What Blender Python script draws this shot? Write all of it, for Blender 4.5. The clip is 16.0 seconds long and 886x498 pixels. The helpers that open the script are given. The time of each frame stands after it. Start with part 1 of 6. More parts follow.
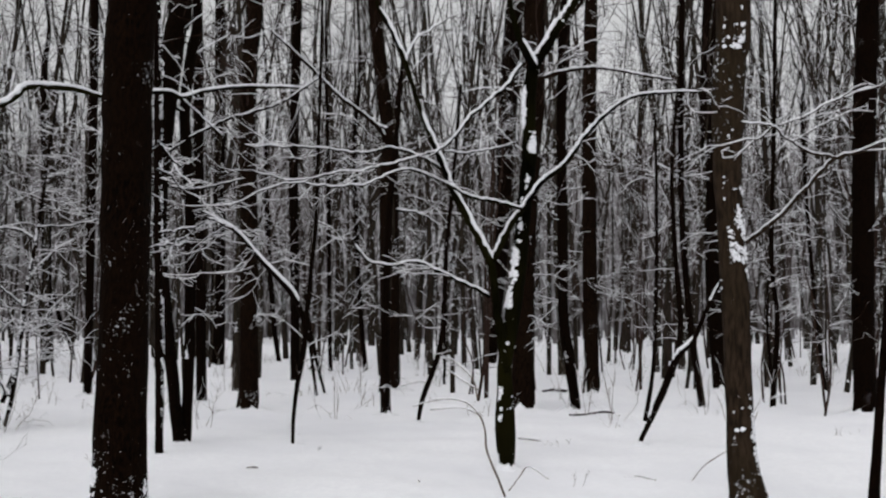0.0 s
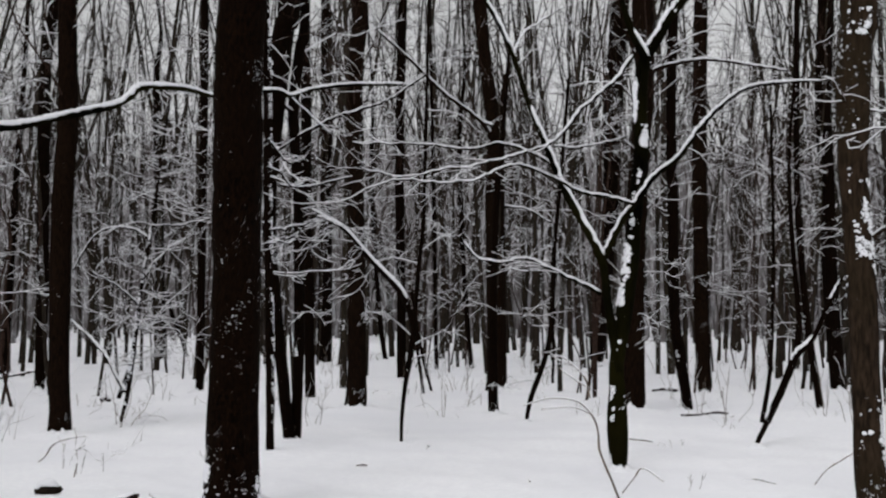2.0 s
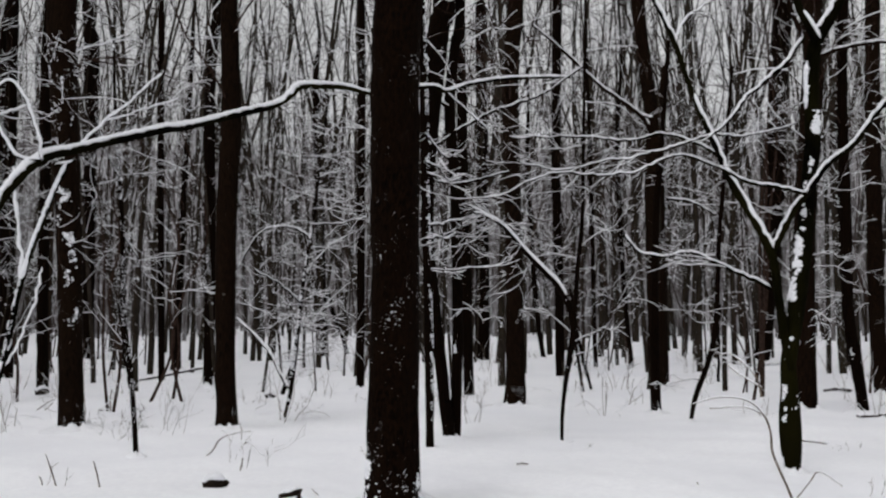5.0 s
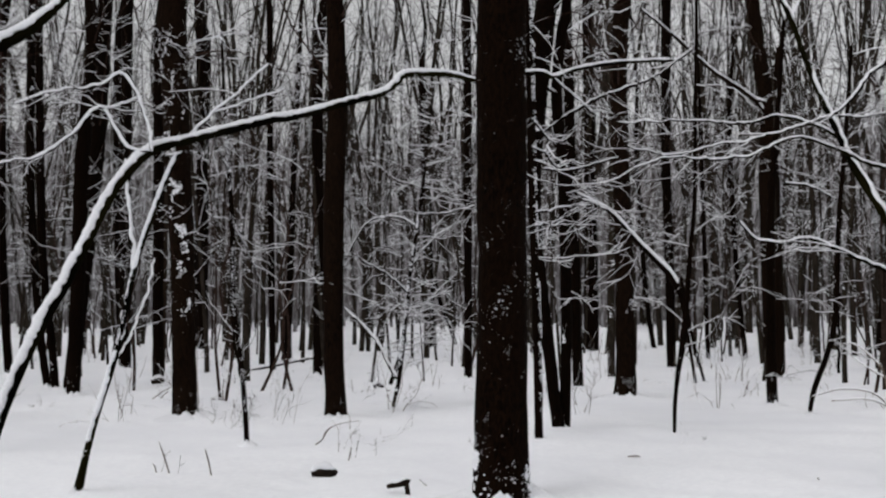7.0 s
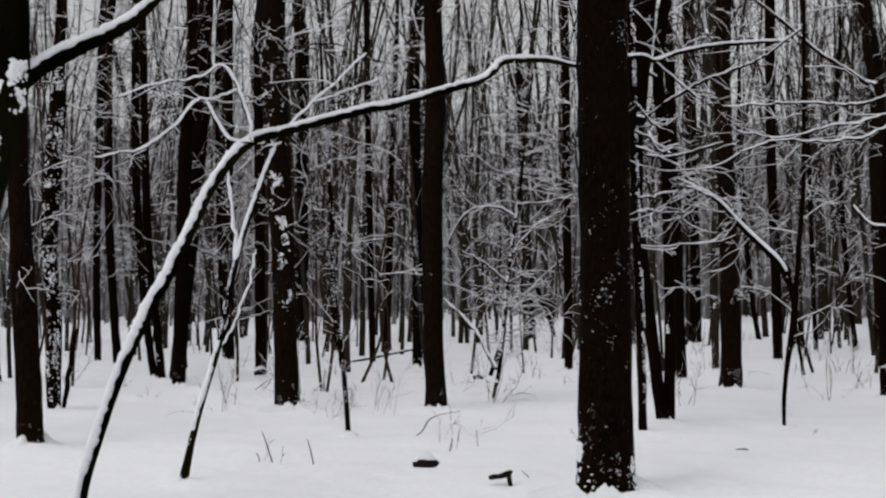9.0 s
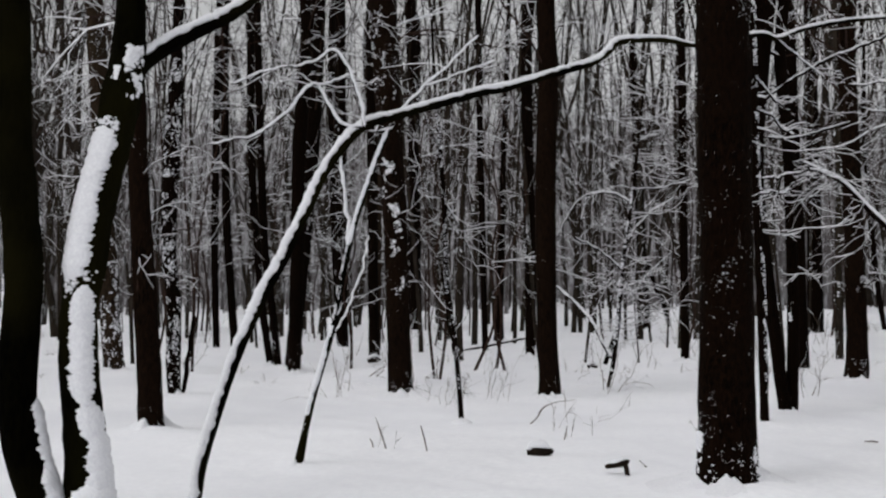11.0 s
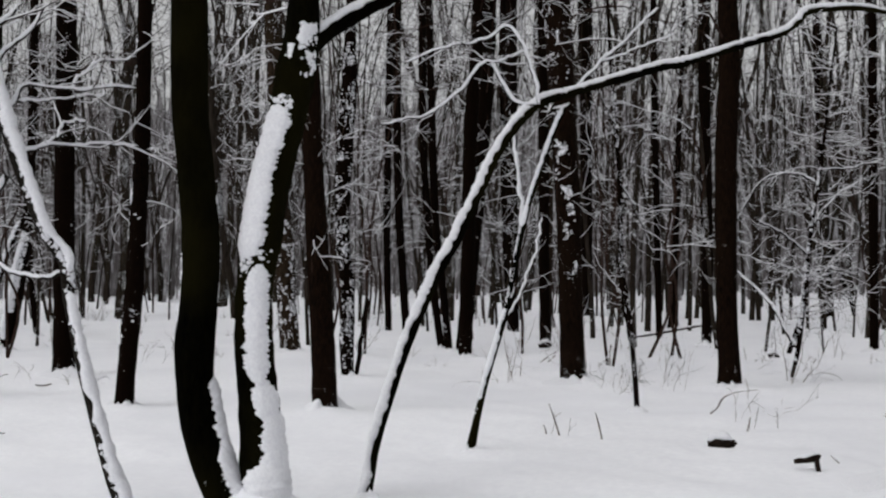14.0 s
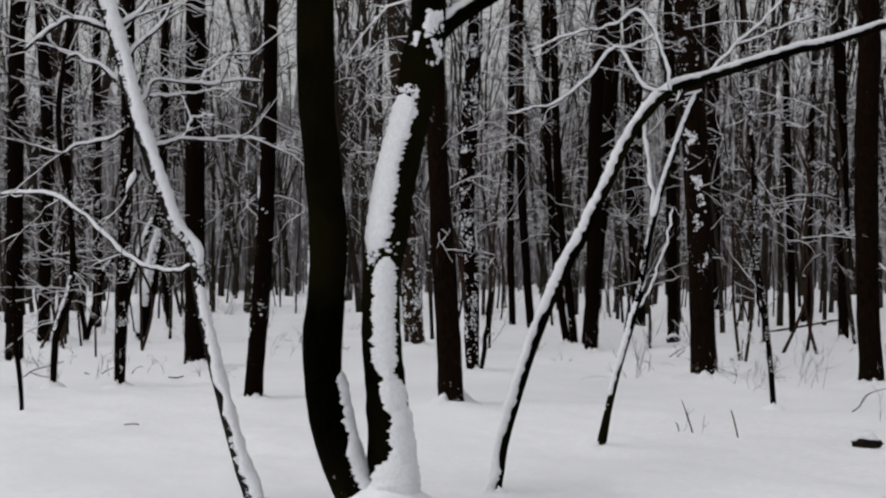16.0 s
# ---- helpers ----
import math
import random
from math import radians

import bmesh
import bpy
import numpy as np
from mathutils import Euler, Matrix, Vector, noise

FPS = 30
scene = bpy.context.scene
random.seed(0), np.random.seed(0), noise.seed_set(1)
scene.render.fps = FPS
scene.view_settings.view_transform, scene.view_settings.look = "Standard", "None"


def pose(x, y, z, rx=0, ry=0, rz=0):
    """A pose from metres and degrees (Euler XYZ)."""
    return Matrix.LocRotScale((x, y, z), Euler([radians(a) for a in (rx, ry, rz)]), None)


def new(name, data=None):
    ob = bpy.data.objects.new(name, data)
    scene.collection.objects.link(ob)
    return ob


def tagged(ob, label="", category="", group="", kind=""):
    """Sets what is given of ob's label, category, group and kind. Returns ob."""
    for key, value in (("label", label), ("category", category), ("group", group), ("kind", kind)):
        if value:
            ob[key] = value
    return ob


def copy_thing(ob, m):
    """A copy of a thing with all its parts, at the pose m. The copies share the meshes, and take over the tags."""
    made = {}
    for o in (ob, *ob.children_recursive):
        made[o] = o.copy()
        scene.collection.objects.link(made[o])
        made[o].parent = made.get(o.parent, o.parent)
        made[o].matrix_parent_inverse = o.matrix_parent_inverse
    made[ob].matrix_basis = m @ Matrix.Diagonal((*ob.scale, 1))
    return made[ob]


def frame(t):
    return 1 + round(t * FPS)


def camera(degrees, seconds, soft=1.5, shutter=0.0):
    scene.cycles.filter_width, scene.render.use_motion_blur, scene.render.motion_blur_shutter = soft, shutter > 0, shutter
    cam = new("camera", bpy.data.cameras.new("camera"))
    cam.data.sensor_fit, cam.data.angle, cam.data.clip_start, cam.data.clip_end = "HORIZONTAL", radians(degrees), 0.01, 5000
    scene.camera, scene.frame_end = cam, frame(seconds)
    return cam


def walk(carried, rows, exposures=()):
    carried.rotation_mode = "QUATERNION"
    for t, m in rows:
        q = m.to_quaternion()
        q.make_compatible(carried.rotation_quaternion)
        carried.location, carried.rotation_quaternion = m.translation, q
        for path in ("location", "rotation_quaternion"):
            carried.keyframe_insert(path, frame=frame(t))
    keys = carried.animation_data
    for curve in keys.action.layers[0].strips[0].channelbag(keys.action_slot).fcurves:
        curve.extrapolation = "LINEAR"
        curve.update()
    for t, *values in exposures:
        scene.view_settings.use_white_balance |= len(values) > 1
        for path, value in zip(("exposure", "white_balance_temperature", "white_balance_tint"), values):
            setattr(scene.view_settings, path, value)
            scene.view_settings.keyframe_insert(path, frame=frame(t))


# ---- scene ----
SOFT = 2.3
cam = camera(42.61, 16.0, soft=SOFT)
# seconds, eye x y z, pitch, roll, yaw
ROWS = [
    (0.0, 0.000, -0.000, 1.722, 3.46, 0.02, -0.00),
    (0.5, -0.021, 0.039, 1.722, 3.40, -0.10, 1.27),
    (1.0, -0.039, 0.082, 1.720, 3.41, -0.12, 2.71),
    (1.5, -0.054, 0.123, 1.718, 3.36, -0.14, 4.11),
    (2.0, -0.066, 0.162, 1.716, 3.37, -0.04, 5.23),
    (2.5, -0.077, 0.200, 1.713, 3.34, 0.04, 6.68),
    (3.0, -0.091, 0.231, 1.710, 3.36, 0.10, 7.79),
    (3.5, -0.103, 0.260, 1.706, 3.37, 0.16, 8.86),
    (4.0, -0.109, 0.288, 1.703, 3.39, 0.15, 10.20),
    (4.5, -0.117, 0.322, 1.698, 3.36, 0.10, 11.61),
    (7.0, -0.168, 0.523, 1.676, 2.85, 0.21, 18.53),
    (7.5, -0.183, 0.556, 1.667, 2.74, 0.20, 19.46),
    (8.0, -0.200, 0.586, 1.660, 2.63, 0.36, 20.84),
    (8.5, -0.219, 0.613, 1.653, 2.53, 0.40, 22.43),
    (9.0, -0.240, 0.642, 1.644, 2.51, 0.45, 23.46),
    (11.5, -0.339, 0.799, 1.591, 1.88, 0.41, 30.37),
    (12.0, -0.366, 0.829, 1.584, 1.74, 0.38, 31.56),
    (12.5, -0.401, 0.880, 1.580, 1.76, 0.31, 33.35),
    (13.0, -0.440, 0.930, 1.574, 1.79, 0.31, 34.83),
    (13.5, -0.471, 0.954, 1.572, 1.51, 0.10, 36.46),
    (14.0, -0.497, 0.975, 1.572, 1.37, 0.03, 37.62),
    (14.5, -0.519, 0.994, 1.567, 1.26, -0.02, 38.87),
    (15.0, -0.547, 1.015, 1.562, 1.11, -0.11, 40.05),
    (15.5, -0.592, 1.046, 1.560, 1.00, -0.02, 41.51),
    (16.0, -0.647, 1.085, 1.560, 1.09, 0.22, 43.77),
]
walk(cam, [(t, pose(x, y, z, 90 + pitch, roll, yaw)) for t, x, y, z, pitch, roll, yaw in ROWS],
     exposures=[(0.0, -0.28), (7.0, -0.32), (12.5, -0.39), (15.0, -0.44), (16.0, -0.56)])

# ---- overcast winter light ----
world = bpy.data.worlds.new("overcast_sky")
scene.world = world
world.use_nodes = True
wn, wl = world.node_tree.nodes, world.node_tree.links
sky = wn.new("ShaderNodeTexSky")
sky.sky_type = "NISHITA"
sky.sun_disc = False
sky.sun_elevation, sky.sun_rotation = radians(50), radians(200)
sky.air_density, sky.dust_density, sky.ozone_density = 1.0, 4.0, 1.0
cloud = wn.new("ShaderNodeHueSaturation")
cloud.inputs["Saturation"].default_value = 0.05
cloud.inputs["Value"].default_value = 1.22
wl.new(sky.outputs["Color"], cloud.inputs["Color"])
wl.new(cloud.outputs["Color"], wn["Background"].inputs["Color"])
wn["Background"].inputs["Strength"].default_value = 0.15

sun_data = bpy.data.lights.new("sun", "SUN")
sun_data.energy, sun_data.angle, sun_data.color = 0.5, radians(60), (1.0, 0.985, 0.97)
sun = new("sun", sun_data)
sun.rotation_euler = (radians(35), 0, radians(160))


# ---- materials ----
def material(name, dark, light, rough=0.85, grain=(18, 18, 4), coarse=1.3, bump=0.5, tint=None, fleck=0.0, shine=0.02, speck=26.0):
    """A grained surface: two noises mix dark and light, a third lays a broad tint over it; relief from the grain."""
    m = bpy.data.materials.new(name)
    m.use_nodes = True
    n, l = m.node_tree.nodes, m.node_tree.links
    bsdf = n["Principled BSDF"]
    bsdf.inputs["Roughness"].default_value = rough
    bsdf.inputs["Specular IOR Level"].default_value = shine
    tc, info = n.new("ShaderNodeTexCoord"), n.new("ShaderNodeObjectInfo")
    shift = n.new("ShaderNodeVectorMath")
    shift.operation = "MULTIPLY_ADD"
    l.new(info.outputs["Random"], shift.inputs[0])
    shift.inputs[1].default_value = (9, 7, 5)
    l.new(tc.outputs["Object"], shift.inputs[2])
    mp = n.new("ShaderNodeMapping")
    mp.inputs["Scale"].default_value = grain
    l.new(shift.outputs[0], mp.inputs["Vector"])
    fine = n.new("ShaderNodeTexNoise")
    fine.inputs["Scale"].default_value, fine.inputs["Detail"].default_value = 1.0, 6.0
    fine.inputs["Roughness"].default_value = 0.65
    l.new(mp.outputs[0], fine.inputs["Vector"])
    ramp = n.new("ShaderNodeValToRGB")
    ramp.color_ramp.elements[0].position, ramp.color_ramp.elements[1].position = 0.35, 0.68
    ramp.color_ramp.elements[0].color, ramp.color_ramp.elements[1].color = (*dark, 1), (*light, 1)
    l.new(fine.outputs["Fac"], ramp.inputs["Fac"])
    out = ramp.outputs["Color"]
    broad = n.new("ShaderNodeTexNoise")
    broad.inputs["Scale"].default_value, broad.inputs["Detail"].default_value = coarse, 3.0
    l.new(shift.outputs[0], broad.inputs["Vector"])
    if tint:
        mask = n.new("ShaderNodeMapRange")
        mask.inputs["From Min"].default_value, mask.inputs["From Max"].default_value = 0.42, 0.68
        mask.inputs["To Max"].default_value = 0.8
        l.new(broad.outputs["Fac"], mask.inputs["Value"])
        mix = n.new("ShaderNodeMix")
        mix.data_type = "RGBA"
        l.new(mask.outputs[0], mix.inputs["Factor"])
        l.new(out, mix.inputs[6])
        mix.inputs[7].default_value = (*tint, 1)
        out = mix.outputs[2]
    if fleck:
        # rime caught in the bark's cracks
        spot = n.new("ShaderNodeTexNoise")
        spot.inputs["Scale"].default_value, spot.inputs["Detail"].default_value = speck, 3.0
        l.new(shift.outputs[0], spot.inputs["Vector"])
        both = n.new("ShaderNodeMath")
        both.operation = "MULTIPLY"
        l.new(spot.outputs["Fac"], both.inputs[0])
        l.new(broad.outputs["Fac"], both.inputs[1])
        cut = n.new("ShaderNodeMapRange")
        cut.inputs["From Min"].default_value = 0.46 - fleck
        cut.inputs["From Max"].default_value = 0.50 - fleck
        l.new(both.outputs[0], cut.inputs["Value"])
        mix = n.new("ShaderNodeMix")
        mix.data_type = "RGBA"
        l.new(cut.outputs[0], mix.inputs["Factor"])
        l.new(out, mix.inputs[6])
        mix.inputs[7].default_value = (0.45, 0.46, 0.48, 1)
        out = mix.outputs[2]
    l.new(out, bsdf.inputs["Base Color"])
    bp = n.new("ShaderNodeBump")
    bp.inputs["Strength"].default_value, bp.inputs["Distance"].default_value = bump, 0.02
    l.new(fine.outputs["Fac"], bp.inputs["Height"])
    l.new(bp.outputs[0], bsdf.inputs["Normal"])
    return m


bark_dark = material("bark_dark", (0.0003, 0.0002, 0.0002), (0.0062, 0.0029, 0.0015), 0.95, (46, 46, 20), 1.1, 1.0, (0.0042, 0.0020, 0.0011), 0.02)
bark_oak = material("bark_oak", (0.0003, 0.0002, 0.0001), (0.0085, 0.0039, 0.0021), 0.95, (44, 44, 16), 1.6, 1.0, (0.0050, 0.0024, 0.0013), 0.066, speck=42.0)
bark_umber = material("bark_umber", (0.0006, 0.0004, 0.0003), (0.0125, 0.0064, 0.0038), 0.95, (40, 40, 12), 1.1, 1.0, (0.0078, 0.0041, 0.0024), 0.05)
bark_brown = material("bark_brown", (0.006, 0.0042, 0.003), (0.038, 0.025, 0.017), 0.95, (30, 30, 7), 1.1, 0.9, (0.017, 0.012, 0.007), 0.07)
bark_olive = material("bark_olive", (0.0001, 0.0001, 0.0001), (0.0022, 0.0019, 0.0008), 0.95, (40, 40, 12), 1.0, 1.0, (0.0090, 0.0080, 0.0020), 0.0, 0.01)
bark_birch = material("bark_birch", (0.003, 0.0025, 0.002), (0.03, 0.026, 0.022), 0.9, (14, 14, 30), 1.6, 0.5, (0.01, 0.008, 0.006), 0.06)
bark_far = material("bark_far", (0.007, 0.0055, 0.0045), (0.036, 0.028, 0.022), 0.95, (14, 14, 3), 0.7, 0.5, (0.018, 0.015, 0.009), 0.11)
# bark of the far wood: the haze of distance is mixed into its pale grey
bark_hazed = material("bark_hazed", (0.05, 0.044, 0.043), (0.16, 0.147, 0.145), 0.95, (14, 14, 3), 0.7, 0.5, (0.27, 0.26, 0.27), 0.14)
twig_bark = material("twig_bark", (0.011, 0.0065, 0.0052), (0.045, 0.028, 0.022), 0.9, (20, 20, 20), 2.0, 0.2)
dead_wood = material("dead_wood", (0.004, 0.003, 0.0025), (0.025, 0.018, 0.013), 0.9, (25, 25, 25), 2.0, 0.4)
dry_stalk = material("dry_stalk", (0.05, 0.04, 0.033), (0.19, 0.155, 0.125), 0.9, (20, 20, 20), 2.0, 0.2)
snow = material("snow", (0.68, 0.685, 0.725), (0.81, 0.815, 0.84), 0.7, (55, 55, 55), 2.5, 0.45, shine=0.2)
snow_ground = material("snow_ground", (0.79, 0.795, 0.835), (0.86, 0.865, 0.895), 0.75, (14, 14, 14), 0.35, 0.25, (0.75, 0.757, 0.80), shine=0.2)


# ---- mesh helpers ----
class Buf:
    """Vertices, faces and each face's material slot."""

    def __init__(self):
        self.v, self.f, self.m = [], [], []

    def mesh(self, name, mats, flat=False):
        me = bpy.data.meshes.new(name)
        me.from_pydata(self.v, [], self.f)
        for mt in mats:
            me.materials.append(mt)
        me.polygons.foreach_set("material_index", self.m)
        if not flat:
            me.polygons.foreach_set("use_smooth", [True] * len(self.f))
        me.update()
        return me


def part(name, buf, mats, parent, label="", flat=False, kind=""):
    ob = new(name, buf.mesh(name, mats if isinstance(mats, (list, tuple)) else [mats], flat))
    ob.parent = parent
    return tagged(ob, label, kind=kind)


def smooth(nodes, step):
    """Points along a Catmull-Rom curve through the nodes, about step apart."""
    n = [np.array(p, float) for p in nodes]
    if len(n) < 2:
        return n
    n = [2 * n[0] - n[1]] + n + [2 * n[-1] - n[-2]]
    out = []
    for i in range(1, len(n) - 2):
        a, b, c, d = n[i - 1:i + 3]
        k = max(1, int(round(np.linalg.norm((c - b)[:3]) / step)))
        for j in range(k):
            t = j / k
            out.append(0.5 * (2 * b + (c - a) * t + (2 * a - 5 * b + 4 * c - d) * t * t + (3 * b - a - 3 * c + d) * t ** 3))
    out.append(n[-2])
    for p in out:
        p[3] = max(p[3], 0.001)
    return out


def crooked(pts, seed):
    """The same line with small crooks and knees in it, still at its two ends."""
    out, run = [], 0.0
    for i, q in enumerate(pts):
        if i:
            run += float(np.linalg.norm((q - pts[i - 1])[:3]))
        f = min(1.0, i / 4, (len(pts) - 1 - i) / 2 + 0.3)
        d = [0.022 * noise.noise(Vector((run * 5, seed, 3 * k))) + 0.012 * noise.noise(Vector((run * 14, seed, 5 + 3 * k))) for k in range(3)]
        out.append(q + np.array((*d, 0)) * f)
    return out


def tangents(pts):
    p = np.array([q[:3] for q in pts])
    t = np.gradient(p, axis=0) if len(p) > 1 else np.array([[0, 0, 1.0]])
    return p, t / np.maximum(np.linalg.norm(t, axis=1), 1e-9)[:, None]


def tube(buf, pts, sides=10, slot=0, lump=0.08, freq=3.0, seed=0.0, cap=True):
    p, t = tangents(pts)
    ref = np.array([1.0, 0, 0]) if abs(t[0][0]) < 0.8 else np.array([0, 1.0, 0])
    start = len(buf.v)
    for i in range(len(p)):
        u = ref - t[i] * ref.dot(t[i])
        u /= np.linalg.norm(u)
        ref = u
        w = np.cross(t[i], u)
        r = pts[i][3]
        for k in range(sides):
            a = 2 * math.pi * k / sides
            q = u * math.cos(a) + w * math.sin(a)
            f = 1 + lump * (noise.noise(Vector((q[0] * 1.3 + seed, q[1] * 1.3 + p[i][2] * freq * 0.5, p[i][2] * freq + p[i][0]))) +
                            0.5 * noise.noise(Vector((q[0] * 4 + seed, q[1] * 4, p[i][2] * freq * 2.5))))
            buf.v.append(tuple(p[i] + q * r * f))
    for i in range(len(p) - 1):
        for k in range(sides):
            a, b = start + i * sides + k, start + i * sides + (k + 1) % sides
            buf.f.append((a, b, b + sides, a + sides))
            buf.m.append(slot)
    if cap:
        buf.v.append(tuple(p[-1] + t[-1] * pts[-1][3]))
        top, last = len(buf.v) - 1, start + (len(p) - 1) * sides
        for k in range(sides):
            buf.f.append((last + k, last + (k + 1) % sides, top))
            buf.m.append(slot)


WIND = np.array((0.72, -0.69, 0.0))  # the side on which driven snow sticks


def snow_cap(buf, pts, load, rng, slot=0, cling=0.0, wind=WIND):
    """Snow lying along the upper side of a stem: thick where it runs level, thin and broken where it is steep."""
    p, t = tangents(pts)
    seed, run = rng.uniform(0, 99), []

    def close(run):
        if len(run) < 3:
            return
        start, sides = len(buf.v), 8
        for i, (c, n, s, wide, high) in enumerate(run):
            e = min(1.0, 0.12 + (min(i, len(run) - 1 - i) / 2.0) ** 0.7)
            for k in range(sides):
                a = 2 * math.pi * k / sides
                hgt = high * (1.0 if math.sin(a) > 0 else 0.55)
                rag = 1 + 0.20 * noise.noise(Vector((seed + k * 3.7, i * 0.55, k)))
                buf.v.append(tuple(c + s * math.cos(a) * wide * e * rag + n * math.sin(a) * hgt * e * rag))
        for i in range(len(run) - 1):
            for k in range(sides):
                a, b = start + i * sides + k, start + i * sides + (k + 1) % sides
                buf.f.append((a, b, b + sides, a + sides))
                buf.m.append(slot)

    for i in range(len(p)):
        up = np.array([0, 0, 1.0]) - t[i] * t[i][2]
        level = np.linalg.norm(up)
        if level + cling < 0.45:
            close(run)
            run = []
            if rng.random() < 0.16 * level + 0.012:
                a = rng.uniform(0, 2 * math.pi)
                n = np.array((math.cos(a), math.sin(a), 0.4)) + WIND * 0.4
                blob(buf, p[i] + n * pts[i][3] * 0.8, n, rng.uniform(0.004, 0.011), rng, slot, 0.8, rng.uniform(0.7, 1.2))
            continue
        n = up + np.array(wind) * cling
        n = n - t[i] * n.dot(t[i])
        n = n / np.linalg.norm(n)
        r = pts[i][3]
        g = noise.noise(Vector((seed, p[i][0] * 3 + p[i][2] * 2, p[i][1] * 3 + p[i][2] * 3)))
        g2 = noise.noise(Vector((seed + 7, (p[i][0] + p[i][2]) * 14, p[i][1] * 14))) + 0.6 * noise.noise(Vector((seed + 3, (p[i][0] + p[i][2]) * 37, p[i][1] * 37)))
        th = load * (0.0055 + 0.55 * min(r, 0.05)) * (min(1.0, level * 1.5 + cling) + 0.45 * g + 0.25 * g2)
        if th < 0.004 or level + cling + 0.35 * g < 0.22:
            close(run)
            run = []
            continue
        wide = min(r, 0.05 + r * 0.3) * (0.78 + 0.4 * g2 + 0.2 * g) + 0.004
        run.append((p[i] + n * (math.sqrt(max(r * r - min(wide, r) ** 2, 0)) + 0.35 * min(wide, r) + th * 0.35), n, np.cross(t[i], n), wide, th + 0.25 * wide))
    close(run)


def plaster(buf, pts, z0, z1, a0, a1, thick, rng, cover=1.0, slot=0):
    """Driven snow stuck to one side of a stem between two heights, from bearing a0 to a1 in degrees; ragged at its edges."""
    seed, run, sides = rng.uniform(0, 99), [], 12

    def close(run):
        if len(run) < 4:
            return
        start = len(buf.v)
        for i, (c, r, lo, hi) in enumerate(run):
            e = min(1.0, 0.1 + (min(i, len(run) - 1 - i) / 8.0) ** 0.6)
            for k in range(sides + 1):
                u = k / sides
                a = lo + (hi - lo) * u
                h = thick * e * math.sin(math.pi * u) ** 0.45 * (1 + 0.35 * noise.noise(Vector((a * 3 + seed, c[2] * 22, seed))) + 0.25 * noise.noise(Vector((a * 9, c[2] * 60, seed))))
                rr = r * (1.0 if 0 < k < sides else 0.93) + h
                buf.v.append((c[0] + math.cos(a) * rr, c[1] + math.sin(a) * rr, c[2]))
        for i in range(len(run) - 1):
            for k in range(sides):
                a = start + i * (sides + 1) + k
                buf.f.append((a, a + 1, a + sides + 2, a + sides + 1))
                buf.m.append(slot)

    if cover < 1:
        # a broken crust of small lumps
        line = [q for q in smooth([q for k, q in enumerate(pts) if pts[min(k + 2, len(pts) - 1)][2] >= z0 and pts[max(k - 2, 0)][2] <= z1], 0.03) if z0 < q[2] < z1]
        if not line:
            return
        r = line[0][3]
        for k in range(int(900 * (z1 - z0) * (0.3 + min(r, 0.2) * 6))):
            q = line[rng.randrange(len(line))] + np.array((0, 0, rng.uniform(-0.015, 0.015), 0))
            a = radians(rng.uniform(a0, a1))
            edge = min(abs(a - radians(a0)), abs(a - radians(a1))) * r
            g = noise.noise(Vector((math.cos(a) * r * 9 + seed, math.sin(a) * r * 9, q[2] * 4.5))) + 0.7 * noise.noise(Vector((math.cos(a) * r * 30 + seed, math.sin(a) * r * 30, q[2] * 17)))
            if g < 0.75 - cover - min(edge * 3, 0.1) + rng.gauss(0, 0.07):
                continue
            n = np.array((math.cos(a), math.sin(a), rng.gauss(0.15, 0.25)))
            blob(buf, q[:3] + np.array((n[0], n[1], 0)) * q[3] * 0.985, n, thick * (0.25 + 0.75 * rng.random() ** 2), rng, slot, rng.uniform(0.5, 1.0), rng.uniform(0.7, 1.7))
        return
    for q in smooth(pts, 0.012):
        z = q[2]
        if not z0 < z < z1:
            continue
        big = noise.noise(Vector((seed, z * 2.6, 1))) + 0.6 * noise.noise(Vector((seed, z * 8, 4)))
        rag = [0.2 * noise.noise(Vector((seed + 9 * g, z * 6, g))) + 0.2 * noise.noise(Vector((seed + 5 * g, z * 26, 7))) + 0.2 * noise.noise(Vector((seed + 3 * g, z * 70, 2))) + rng.gauss(0, 0.05) for g in (0, 1)]
        mid, half = radians(a0 + a1) / 2 + 0.12 * big, radians(a1 - a0) / 2
        end = min(1.0, 0.35 + min(z - z0, z1 - z) / 0.12)
        run.append((q[:3], q[3], mid - half * end + rag[0], mid + half * end + rag[1]))
    close(run)


def blob(buf, c, n, size, rng, slot=0, flatten=0.6, wide=1.0):
    """A small uneven lump of snow sticking to a surface that faces n."""
    n = n / max(np.linalg.norm(n), 1e-6)
    s = np.cross(n, (0, 0, 1.0))
    s /= max(np.linalg.norm(s), 1e-6)
    u = np.cross(s, n)
    start, m = len(buf.v), 7 if size > 0.013 else 5
    tall, turn = rng.uniform(0.6, 1.5), rng.uniform(0, 1)
    rim = [rng.uniform(0.55, 1.35) * size for k in range(m)]
    for ring, out in ((1.0, -0.15), (0.6, flatten * 0.7)):
        for k in range(m):
            a = 2 * math.pi * (k + turn) / m
            buf.v.append(tuple(c + s * math.cos(a) * rim[k] * ring * wide + u * math.sin(a) * rim[k] * ring * tall + n * size * out))
    buf.v.append(tuple(c + n * size * flatten * rng.uniform(0.8, 1.2) + u * size * rng.uniform(-0.1, 0.25)))
    for k in range(m):
        j = (k + 1) % m
        buf.f.append((start + k, start + j, start + m + j, start + m + k))
        buf.f.append((start + m + k, start + m + j, start + 2 * m))
        buf.m += [slot, slot]


